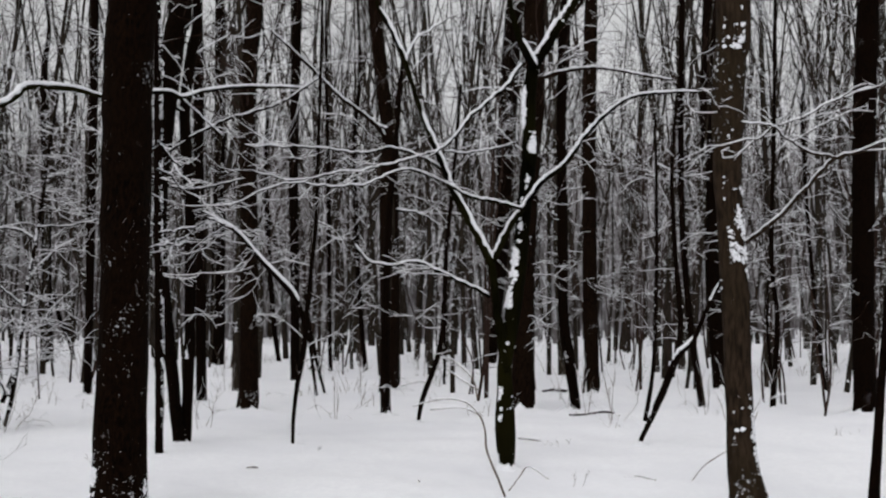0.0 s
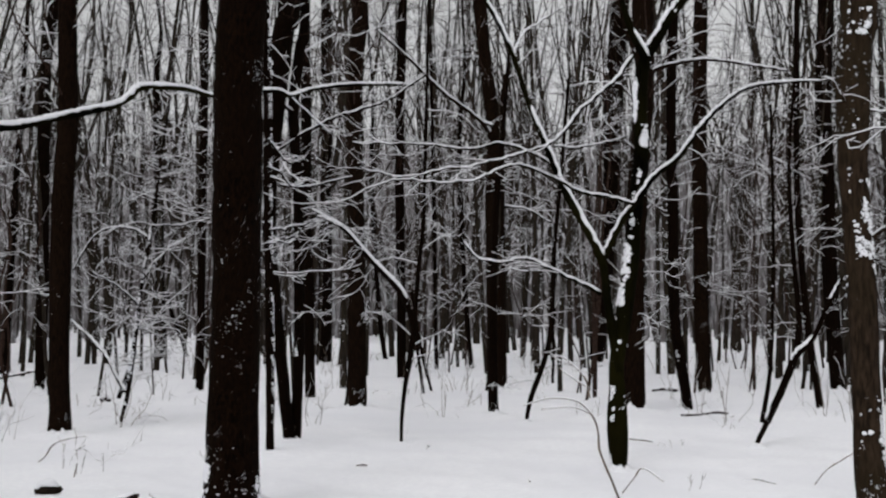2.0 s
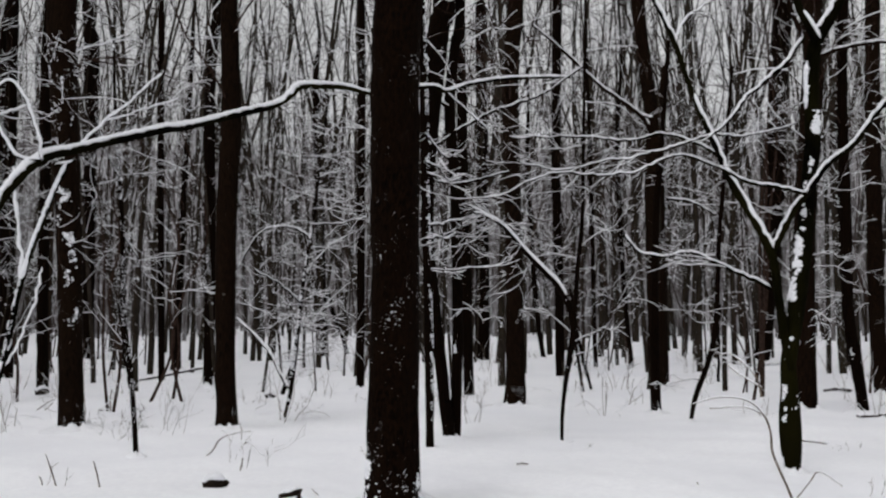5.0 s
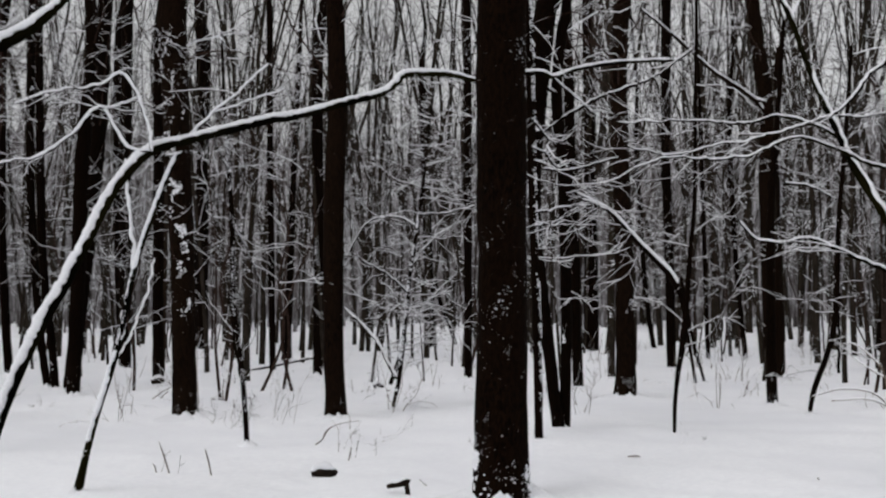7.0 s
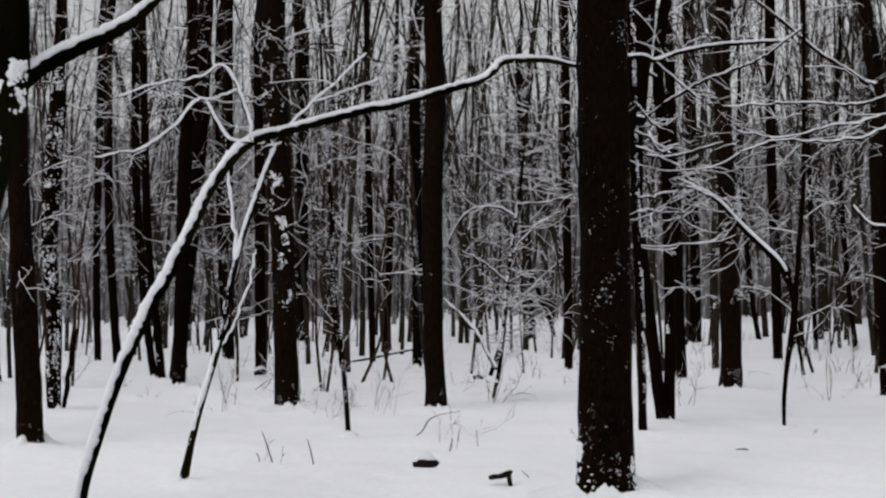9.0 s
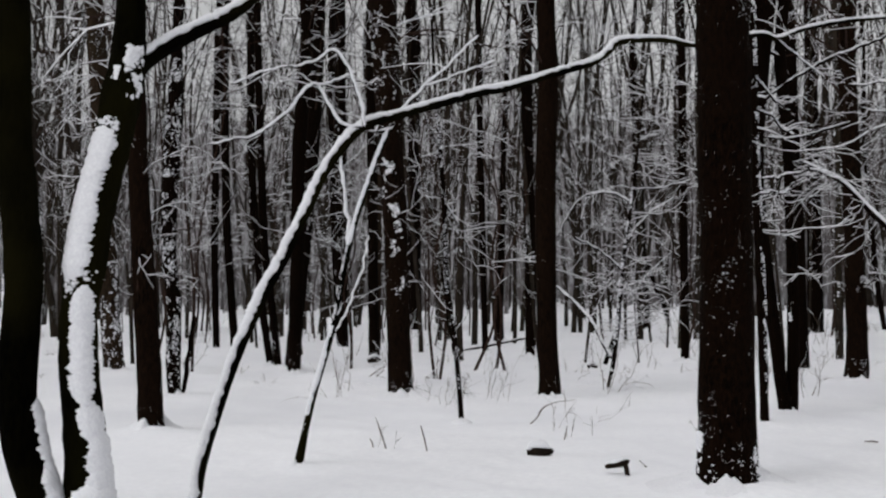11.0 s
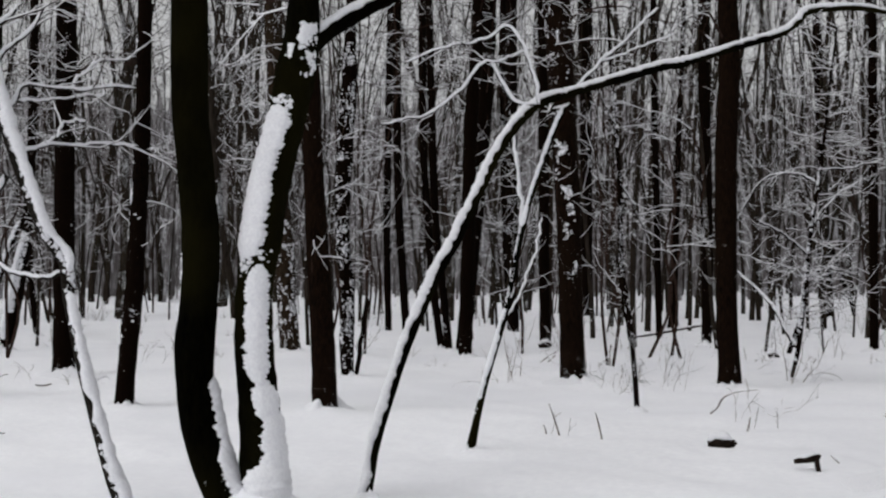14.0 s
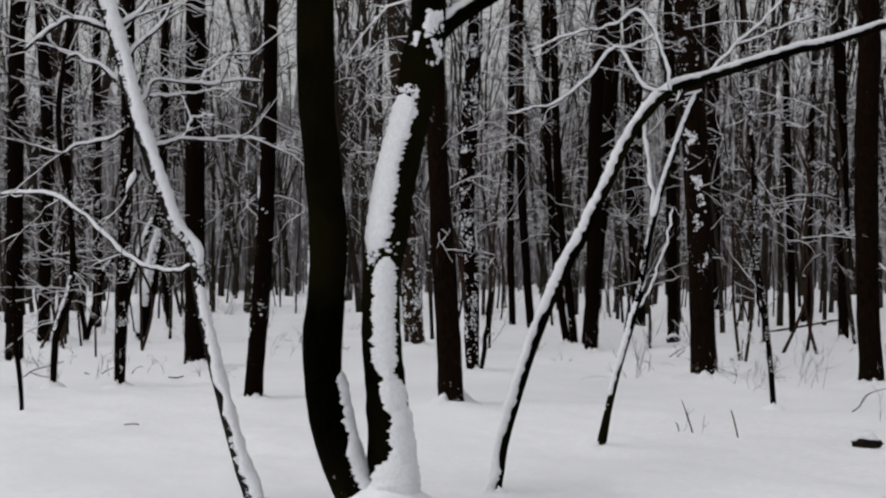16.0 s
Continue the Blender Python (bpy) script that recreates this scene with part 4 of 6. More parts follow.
hero("oak_tree", "mossy grey-brown trunk with snow plastered on its side", (2.68, 10.05), bark_brown, 14, [(-0.00, 0.00, 0.11, 0.173), (-0.04, 0.01, 0.35, 0.141), (-0.06, 0.02, 0.64, 0.125), (-0.07, 0.02, 1.04, 0.117), (-0.08, 0.02, 1.53, 0.119), (-0.10, 0.03, 2.13, 0.119), (-0.12, 0.03, 2.54, 0.119), (-0.14, 0.04, 3.04, 0.125), (-0.13, 0.04, 3.55, 0.137), (-0.10, 0.03, 4.06, 0.148), (-0.06, 0.02, 4.57, 0.156)], limbs=[
    [(-0.01, 0.00, 2.37, 0.023), (0.10, -0.12, 2.47, 0.022), (0.27, -0.34, 2.65, 0.020), (0.43, -0.57, 2.87, 0.018), (0.55, -0.76, 3.03, 0.017), (0.72, -0.95, 3.07, 0.015), (0.84, -1.10, 3.12, 0.014), (1.05, -1.36, 3.15, 0.012)],
    [(0.54, -0.79, 3.03, 0.015), (0.24, -1.01, 3.06, 0.012), (0.06, -1.16, 3.11, 0.011), (-0.13, -1.34, 3.19, 0.009), (-0.45, -1.60, 3.19, 0.007)],
    [(-0.05, -1.06, 3.23, 0.009), (0.18, -1.07, 3.33, 0.008), (0.46, -1.07, 3.46, 0.007), (0.85, -1.09, 3.58, 0.005)],
    [(-0.05, -1.06, 3.23, 0.009), (-0.22, -0.88, 3.10, 0.006), (-0.29, -0.78, 3.01, 0.005)],
    [(-0.07, 0.02, 3.47, 0.018), (-0.24, -0.06, 3.56, 0.015), (-0.34, -0.16, 3.69, 0.012), (-0.45, -0.20, 3.71, 0.010)]], stuck=[(-1, 4.12, 4.75, -140, -65, 0.018, 0.82), (-1, 3.30, 3.42, -120, -80, 0.014, 0.6), (-1, 2.52, 2.88, -85, -5, 0.016, 0.72), (-1, 2.22, 2.54, -115, -25, 0.018, 0.80), (-1, 2.05, 2.25, -60, 0, 0.014, 0.6), (-1, 0.1, 1.0, -50, 10, 0.016, 0.72), (-1, 0.92, 1.05, -110, -40, 0.010, 0.6)], flecks=200, tufts=14, flare=.2)
hero("oak_tree", "trunk half hidden behind a nearer one", (6.54, 26.89), bark_dark, 14, [(0.00, 0.00, -0.00, 0.186), (-0.08, 0.02, 1.22, 0.172), (-0.14, 0.03, 2.56, 0.172), (-0.16, 0.04, 4.57, 0.173), (-0.21, 0.05, 6.61, 0.182), (-0.10, 0.02, 9.35, 0.186)])
hero("oak_tree", "straight grey trunk standing in the snow", (7.47, 20.21), bark_dark, 14, [(0.00, 0.00, 0.00, 0.226), (-0.01, 0.00, 0.84, 0.193), (0.00, -0.00, 2.35, 0.193), (0.09, -0.03, 5.38, 0.201), (0.18, -0.07, 7.43, 0.188)], flecks=30)
hero("young_tree", "slim dark stem standing in the snow", (3.37, 8.99), bark_dark, 9, [(-0.00, -0.00, 0.23, 0.048), (0.03, -0.01, 0.67, 0.041), (0.05, -0.02, 0.98, 0.036), (0.12, -0.04, 1.73, 0.031), (0.21, -0.08, 2.89, 0.026), (0.26, -0.10, 4.24, 0.022)])
hero("young_tree", "thin stem with a side shoot", (6.18, 21.45), bark_dark, 8, [(-0.00, -0.00, 0.00, 0.061), (0.06, -0.02, 0.79, 0.050), (0.11, -0.03, 1.75, 0.050), (0.03, -0.01, 2.92, 0.044), (0.12, -0.04, 5.61, 0.039), (0.18, -0.05, 7.79, 0.035)], limbs=[
    [(-0.00, 0.00, 0.37, 0.039), (0.00, 0.13, 1.00, 0.036), (0.01, 0.29, 1.75, 0.032), (0.10, 0.44, 2.62, 0.028)]], twigs=10,load=.8)
hero("young_tree", "thin bare stem standing in the snow", (8.79, 26.27), bark_dark, 7, [(0.00, 0.00, 0.00, 0.048), (-0.06, 0.02, 0.71, 0.055), (-0.15, 0.05, 1.75, 0.048), (-0.29, 0.10, 3.85, 0.048), (-0.37, 0.12, 6.51, 0.042)], twigs=8)
hero("oak_tree", "dark stem leaning from a shared foot", (-3.49, 15.20), bark_dark, 14, [(-0.00, 0.00, -0.00, 0.094), (-0.04, -0.01, 0.32, 0.082), (-0.12, -0.03, 1.07, 0.082), (-0.22, -0.05, 1.97, 0.085), (-0.29, -0.07, 2.80, 0.089), (-0.28, -0.07, 3.71, 0.102), (-0.20, -0.05, 4.86, 0.142), (-0.12, -0.03, 5.64, 0.152), (-0.06, -0.01, 6.03, 0.153)], limbs=[
    [(-0.01, -0.00, 4.48, 0.032), (-0.12, -0.03, 4.56, 0.024)],
    [(-0.27, -0.06, 5.24, 0.024), (-0.22, -0.39, 4.79, 0.020), (-0.21, -0.85, 4.22, 0.015)],
    [(0.07, 0.02, 4.14, 0.027), (0.51, -0.08, 4.35, 0.024), (0.97, -0.17, 4.47, 0.021), (1.36, -0.25, 4.59, 0.019), (1.86, -0.37, 4.87, 0.015)],
    [(-0.17, -0.04, 3.48, 0.023), (0.17, -0.24, 3.42, 0.021), (0.51, -0.45, 3.44, 0.018), (0.97, -0.74, 3.51, 0.015)],
    [(-0.33, -0.07, 4.05, 0.024), (-0.09, -0.41, 3.92, 0.020), (0.24, -0.91, 3.96, 0.015)],
    [(-0.34, -0.08, 2.72, 0.023), (0.10, -0.55, 2.73, 0.018), (0.36, -0.88, 2.83, 0.015)],
    [(0.30, 0.07, 3.07, 0.023), (0.56, 0.13, 2.96, 0.021), (0.74, 0.17, 2.85, 0.019)],
    [(-0.14, -0.03, 3.79, 0.020), (0.06, -0.41, 3.59, 0.016), (0.35, -0.88, 3.38, 0.011)]], flecks=25)
hero("oak_tree", "dark upright stem from a shared foot", (-3.45, 15.32), bark_dark, 14, [(0.00, 0.00, 0.01, 0.086), (0.02, 0.01, 0.53, 0.078), (0.04, 0.01, 1.44, 0.074), (0.03, 0.01, 2.58, 0.074), (0.02, 0.00, 3.35, 0.075), (-0.06, -0.01, 4.50, 0.075), (0.01, 0.00, 5.28, 0.072), (0.09, 0.02, 6.07, 0.065)], flecks=25,tufts=4)
hero("young_tree", "slim stem with snow down one side", (-3.51, 14.17), bark_dark, 12, [(0.00, -0.00, 0.09, 0.055), (-0.01, -0.00, 1.11, 0.055), (-0.05, -0.01, 2.87, 0.055), (-0.11, -0.03, 5.73, 0.053)], stuck=[(-1, 0.34, 5.74, -56, 24, 0.012, 0.70)], flecks=60)
hero("oak_tree", "dark trunk among thinner ones", (-4.90, 23.21), bark_dark, 14, [(0.00, 0.00, 0.00, 0.112), (-0.03, -0.01, 1.29, 0.106), (-0.05, -0.01, 2.67, 0.112), (-0.11, -0.02, 4.76, 0.107), (-0.18, -0.04, 8.29, 0.098)], flecks=15)
hero("oak_tree", "far trunk with a buttress", (-7.93, 39.86), bark_dark, 14, [(0.00, 0.00, 0.00, 0.303), (0.03, 0.01, 0.98, 0.263), (0.04, 0.01, 3.36, 0.243), (0.04, 0.01, 6.95, 0.204), (0.01, 0.00, 13.03, 0.189)])
hero("oak_tree", "straight thin trunk standing in the snow", (-7.85, 25.22), bark_dark, 14, [(0.00, -0.00, 0.00, 0.099), (0.01, 0.00, 1.26, 0.092), (0.01, 0.00, 3.77, 0.099), (0.02, 0.01, 6.31, 0.093), (0.00, 0.00, 8.88, 0.088)])
hero("oak_tree", "dark brown trunk, snow heaped in its split foot", (-9.61, 10.57), bark_umber, 14, [(-0.00, 0.00, -0.00, 0.157), (-0.01, -0.01, 0.26, 0.143), (-0.02, -0.02, 0.78, 0.140), (-0.06, -0.06, 1.75, 0.133), (-0.10, -0.10, 2.72, 0.117), (-0.12, -0.12, 3.70, 0.112), (-0.14, -0.14, 4.68, 0.103)], flecks=20,tufts=4)
hero("oak_tree", "pale trunk seen behind twin stems", (-17.07, 17.40), bark_brown, 14, [(0.00, -0.00, 0.00, 0.219), (-0.03, -0.03, 0.63, 0.196), (-0.09, -0.09, 1.90, 0.196), (-0.15, -0.15, 3.63, 0.185), (-0.27, -0.27, 7.10, 0.178)], stuck=[(-1, 0.06, 4.78, -115, 35, 0.020, 0.50)])
hero("oak_tree", "leaning dark trunk with tufts of snow", (-11.77, 9.39), bark_dark, 14, [(0.00, 0.00, 0.00, 0.125), (0.01, 0.01, 0.27, 0.111), (0.03, 0.04, 0.75, 0.111), (0.07, 0.09, 1.56, 0.110), (0.09, 0.13, 2.45, 0.100), (0.12, 0.16, 3.48, 0.091), (0.13, 0.17, 4.85, 0.085)], stuck=[(-1, 0.47, 4.85, -142, -102, 0.014, 0.40)], flecks=10, tufts=7)
hero("oak_tree", "straight dark trunk standing in the snow", (-16.42, 11.69), bark_dark, 14, [(0.00, 0.00, 0.00, 0.180), (-0.00, -0.00, 1.38, 0.165), (-0.00, -0.00, 3.23, 0.157), (0.00, 0.01, 6.02, 0.155)], limbs=[
    [(0.01, 0.01, 3.93, 0.029), (0.25, -0.64, 3.58, 0.022), (0.39, -1.12, 3.47, 0.018)]], flecks=20)
hero("oak_tree", "rough dark trunk with lumps of snow", (-14.56, 9.23), bark_dark, 14, [(0.00, -0.00, 0.00, 0.073), (0.01, 0.01, 0.65, 0.084), (0.02, 0.04, 1.42, 0.088), (0.03, 0.06, 2.19, 0.092), (0.05, 0.08, 3.35, 0.089), (0.06, 0.11, 5.29, 0.082)], stuck=[(-1, 0.18, 4.82, -90, 40, 0.012, 0.50)], flecks=50, tufts=6)
hero("crooked_tree", "crooked stem with a bent elbow", (-15.32, 8.66), bark_dark, 8, [(0.00, -0.00, 0.00, 0.045), (0.01, 0.03, 0.64, 0.053), (0.06, 0.12, 1.03, 0.058), (0.12, 0.23, 1.49, 0.057), (0.11, 0.20, 2.20, 0.033), (0.09, 0.18, 2.67, 0.029), (0.04, 0.08, 3.21, 0.037), (0.03, 0.06, 3.91, 0.041), (0.08, 0.15, 4.70, 0.042), (0.11, 0.21, 5.34, 0.038)], stuck=[(-1, 0.75, 1.50, -150, -60, 0.022, 0.90)], load=.9)
hero("oak_tree", "dark trunk with a long root", (-19.24, 9.98), bark_dark, 14, [(0.00, 0.00, 0.00, 0.154), (0.00, 0.00, 1.39, 0.138), (0.00, 0.01, 3.31, 0.134), (0.02, 0.04, 6.21, 0.126)])
hero("sapling", "thin crooked dark stem beside a trunk", (-13.01, 7.09), bark_dark, 0, [(-0.00, 0.00, -0.00, 0.024), (-0.00, -0.01, 0.20, 0.027), (-0.02, -0.03, 0.49, 0.031), (-0.03, -0.06, 0.74, 0.027), (-0.04, -0.08, 1.19, 0.024), (-0.04, -0.09, 1.89, 0.021), (-0.04, -0.07, 2.73, 0.014)], load=.8)
hero("oak_tree", "straight far trunk standing in the snow", (-23.83, 12.82), bark_dark, 14, [(0.00, -0.00, 0.00, 0.136), (0.02, 0.04, 1.95, 0.129), (0.04, 0.08, 4.39, 0.130), (-0.03, -0.06, 7.45, 0.133)])
hero("oak_tree", "far trunk standing in the snow", (-25.41, 14.12), bark_dark, 14, [(0.00, 0.00, 0.00, 0.119), (0.03, 0.06, 1.98, 0.104), (0.04, 0.08, 4.63, 0.098), (0.07, 0.13, 7.96, 0.100)])
hero("oak_tree", "far trunk standing in the snow", (-28.84, 16.91), bark_dark, 14, [(0.00, 0.00, 0.00, 0.121), (-0.00, -0.00, 2.81, 0.121), (-0.01, -0.01, 5.90, 0.114), (-0.01, -0.01, 9.00, 0.107)])
hero("oak_tree", "far leaning trunk standing in the snow", (-23.05, 14.74), bark_dark, 14, [(-0.00, 0.00, -0.00, 0.072), (0.10, 0.16, 0.82, 0.085), (0.19, 0.31, 2.33, 0.104), (0.25, 0.41, 4.49, 0.092)], flecks=10)
hero("young_tree", "far thin trunk standing in the snow", (-27.28, 18.19), bark_dark, 14, [(0.00, 0.00, -0.00, 0.079), (-0.07, -0.10, 1.27, 0.087), (-0.11, -0.18, 2.80, 0.079), (-0.08, -0.13, 8.95, 0.073)])
hero("oak_tree", "rough snowy trunk standing in the snow", (-12.32, 13.93), bark_dark, 14, [(0.00, -0.00, 0.00, 0.095), (-0.02, -0.02, 0.52, 0.112), (-0.01, -0.01, 1.38, 0.112), (-0.07, -0.06, 2.24, 0.112), (-0.04, -0.04, 3.54, 0.130), (0.01, 0.01, 4.67, 0.123), (0.02, 0.02, 5.36, 0.088)], limbs=[
    [(0.04, 0.04, -0.41, 0.030), (0.09, 0.08, -0.00, 0.035), (0.14, 0.13, 0.52, 0.039), (0.22, 0.20, 1.20, 0.035)]], stuck=[(-1, 0.17, 5.19, -118, 12, 0.014, 0.60)], flecks=80, tufts=8)
hero("oak_tree", "dark leaning trunk standing in the snow", (-13.61, 18.68), bark_dark, 14, [(0.00, -0.00, 0.00, 0.131), (0.04, 0.03, 1.32, 0.136), (0.07, 0.05, 2.94, 0.136), (0.10, 0.07, 4.56, 0.132), (0.22, 0.17, 6.73, 0.123)], flecks=8)
hero("young_tree", "slim leaning trunk standing in the snow", (-15.49, 20.38), bark_dark, 14, [(0.00, -0.00, 0.00, 0.079), (-0.12, -0.09, 1.06, 0.085), (-0.23, -0.17, 2.50, 0.085), (-0.31, -0.24, 4.32, 0.085), (-0.33, -0.25, 7.35, 0.075)], flecks=30,tufts=6)
hero("young_tree", "slim leaning trunk standing in the snow", (-19.22, 23.74), bark_dark, 14, [(0.00, 0.00, -0.00, 0.109), (-0.10, -0.09, 1.97, 0.109), (-0.18, -0.15, 4.16, 0.110), (-0.19, -0.16, 8.55, 0.105)])
hero("young_tree", "slim trunk standing in the snow", (-20.32, 24.30), bark_dark, 14, [(-0.00, 0.00, -0.00, 0.091), (-0.04, -0.03, 2.75, 0.098), (-0.00, -0.00, 5.78, 0.099), (0.04, 0.04, 8.82, 0.093)], flecks=20)
hero("oak_tree", "far straight trunk standing in the snow", (-14.64, 23.19), bark_dark, 14, [(-0.00, 0.00, -0.00, 0.130), (-0.02, -0.01, 1.91, 0.124), (-0.02, -0.01, 4.47, 0.124), (-0.03, -0.02, 7.68, 0.120)])
hero("oak_tree", "far trunk behind a nearer one", (-23.09, 39.32), bark_dark, 14, [(0.00, 0.00, 0.00, 0.265), (0.02, 0.01, 3.22, 0.265), (0.05, 0.03, 7.52, 0.245), (0.08, 0.05, 11.84, 0.249)])
hero("young_tree", "thin dark trunk standing in the snow", (-18.45, 27.40), bark_dark, 14, [(0.00, 0.00, 0.00, 0.111), (-0.09, -0.06, 1.99, 0.111), (-0.17, -0.12, 5.12, 0.103), (-0.18, -0.12, 9.04, 0.097)])
hero("oak_tree", "far trunk with a swollen foot", (-15.68, 31.84), bark_dark, 14, [(0.00, 0.00, -0.00, 0.191), (0.03, 0.01, 0.68, 0.113), (0.07, 0.04, 2.40, 0.104), (0.18, 0.09, 5.87, 0.088), (0.33, 0.16, 9.37, 0.071)], twigs=8)
hero("oak_tree", "far trunk standing in the snow", (-13.40, 26.45), bark_dark, 14, [(0.00, 0.00, 0.00, 0.080), (-0.03, -0.02, 2.28, 0.087), (-0.07, -0.04, 5.16, 0.087), (-0.11, -0.06, 9.52, 0.082)])
hero("oak_tree", "dark trunk in the middle distance", (-14.22, 19.44), bark_dark, 14, [(0.00, 0.00, 0.00, 0.153), (0.11, 0.08, 1.60, 0.152), (0.23, 0.17, 3.06, 0.159), (0.36, 0.27, 4.98, 0.154), (0.43, 0.32, 6.70, 0.144), (0.46, 0.34, 7.85, 0.145)], flecks=15,tufts=4)
hero("oak_tree", "mid-distance trunk standing in the snow", (-17.81, 26.59), bark_dark, 14, [(0.00, -0.00, 0.00, 0.141), (-0.05, -0.03, 3.08, 0.157), (-0.05, -0.03, 6.12, 0.158), (-0.04, -0.03, 9.96, 0.146)])
hero("oak_tree", "far trunk standing in the snow", (-22.30, 38.16), bark_dark, 14, [(0.00, 0.00, 0.00, 0.217), (-0.03, -0.02, 4.71, 0.218), (-0.05, -0.03, 9.00, 0.198), (-0.18, -0.11, 13.32, 0.202)])
hero("young_tree", "snow-streaked thin trunk standing in the snow", (-15.00, 20.00), bark_dark, 14, [(0.00, 0.00, 0.00, 0.085), (-0.08, -0.06, 1.03, 0.085), (-0.23, -0.17, 2.75, 0.085), (-0.29, -0.22, 5.06, 0.086), (-0.34, -0.26, 7.98, 0.075)], flecks=60,tufts=8)
hero("young_tree", "far thin trunk standing in the snow", (-5.70, 39.84), bark_dark, 14, [(0.00, 0.00, 0.00, 0.090), (-0.20, -0.03, 1.38, 0.090), (-0.36, -0.05, 3.35, 0.090), (-0.54, -0.08, 6.94, 0.081)])
hero("young_tree", "far thin trunk standing in the snow", (-2.42, 35.74), bark_dark, 14, [(0.00, 0.00, 0.00, 0.080), (-0.13, -0.01, 1.41, 0.080), (-0.28, -0.02, 3.72, 0.080), (-0.37, -0.03, 7.30, 0.072)])
hero("young_tree", "far thin trunk standing in the snow", (-3.52, 35.75), bark_dark, 14, [(0.00, 0.00, -0.00, 0.072), (-0.04, -0.00, 1.41, 0.071), (-0.07, -0.01, 3.72, 0.072), (-0.13, -0.01, 7.31, 0.063)])
hero("oak_tree", "far trunk standing in the snow", (-14.59, 42.32), bark_dark, 14, [(-0.00, 0.00, -0.00, 0.167), (-0.11, -0.04, 1.78, 0.178), (-0.21, -0.07, 5.14, 0.179), (-0.32, -0.11, 9.39, 0.169)])
hero("young_tree", "far leaning stem standing in the snow", (-14.57, 45.04), bark_dark, 0, [(0.00, 0.00, 0.00, 0.082), (-0.20, -0.06, 0.89, 0.094), (-0.53, -0.17, 1.67, 0.094), (-0.77, -0.25, 2.67, 0.082)])
hero("dead_snag", "broken dead stem leaning under a crust of snow", (-22.93, 14.61), bark_dark, 0, [(-0.00, -0.00, -0.00, 0.078), (0.01, 0.02, 0.39, 0.091), (0.05, 0.08, 0.82, 0.104), (0.10, 0.16, 1.32, 0.104), (0.14, 0.22, 1.76, 0.104), (0.19, 0.31, 2.20, 0.091), (0.22, 0.36, 2.52, 0.078)], limbs=[
    [(-0.15, -0.25, 0.68, 0.052), (-0.09, -0.15, 1.33, 0.065), (-0.00, -0.00, 1.89, 0.065), (0.10, 0.16, 2.45, 0.058), (0.17, 0.29, 2.77, 0.052)]], stuck=[(-1, 0.8, 2.6, -120, 20, 0.03, 0.80)], load=1.3, cling=.4)
hero("young_tree", "thin dark stem forked at the snow", (-23.86, 13.81), bark_dark, 0, [(0.01, 0.01, 0.00, 0.053), (0.00, 0.00, 0.33, 0.059), (-0.04, -0.07, 0.77, 0.059), (-0.08, -0.15, 1.27, 0.053), (-0.12, -0.21, 1.58, 0.053)], limbs=[
    [(0.01, 0.02, -0.00, 0.059), (0.07, 0.13, 0.51, 0.059), (0.13, 0.23, 1.08, 0.053), (0.19, 0.35, 1.52, 0.053), (0.29, 0.53, 1.83, 0.040)]], load=.9)
HEAPS += [(-5.78, 5.99, 0.14, 0.28), (-5.77, 5.98, 0.10, 0.55)]

# ---- the wood behind: trees and undergrowth built once each and set out in numbers ----
def streaks(buf, line, rng, count, top, size=0.02):
    """Broken runs of snow stuck to the sides and in the crooks of a stem."""
    p, _ = tangents(line)
    fit = [i for i in range(1, len(p) - 1) if 0.2 < p[i][2] < top]
    for k in range(count if fit else 0):
        i = rng.choice(fit)
        a = rng.uniform(0, 2 * math.pi)
        for j in range(rng.randrange(1, 5)):
            n = np.array((math.cos(a), math.sin(a), 0.3))
            f = rng.random()
            q = p[i] * (1 - f) + p[i + 1] * f
            blob(buf, q + n * line[i][3] * 0.9, n, size * rng.uniform(0.4, 1.7), rng, 0, 0.7, rng.uniform(0.5, 1.0))
            a += rng.gauss(0, 0.3)


def stem_line(rng, start, lean, length, r, sway, step=0.6):
    """A stem that sways as it climbs, from r at its foot to a thin tip."""
    x, y, z = start
    dx, dy = lean
    ax, ay = rng.gauss(0, sway), rng.gauss(0, sway)
    nodes, n = [], max(5, int(length / 1.3))
    for k in range(n + 1):
        nodes.append((x, y, z, max(r * (1.08 - 0.95 * k / n), 0.006)))
        dx, dy = dx * 0.86 + ax * 0.5 + rng.gauss(0, sway), dy * 0.86 + ay * 0.5 + rng.gauss(0, sway)
        if rng.random() < 0.25:
            ax, ay = rng.gauss(0, sway), rng.gauss(0, sway)
        x, y, z = x + dx * length / n, y + dy * length / n, z + length / n
    return smooth(nodes, step)


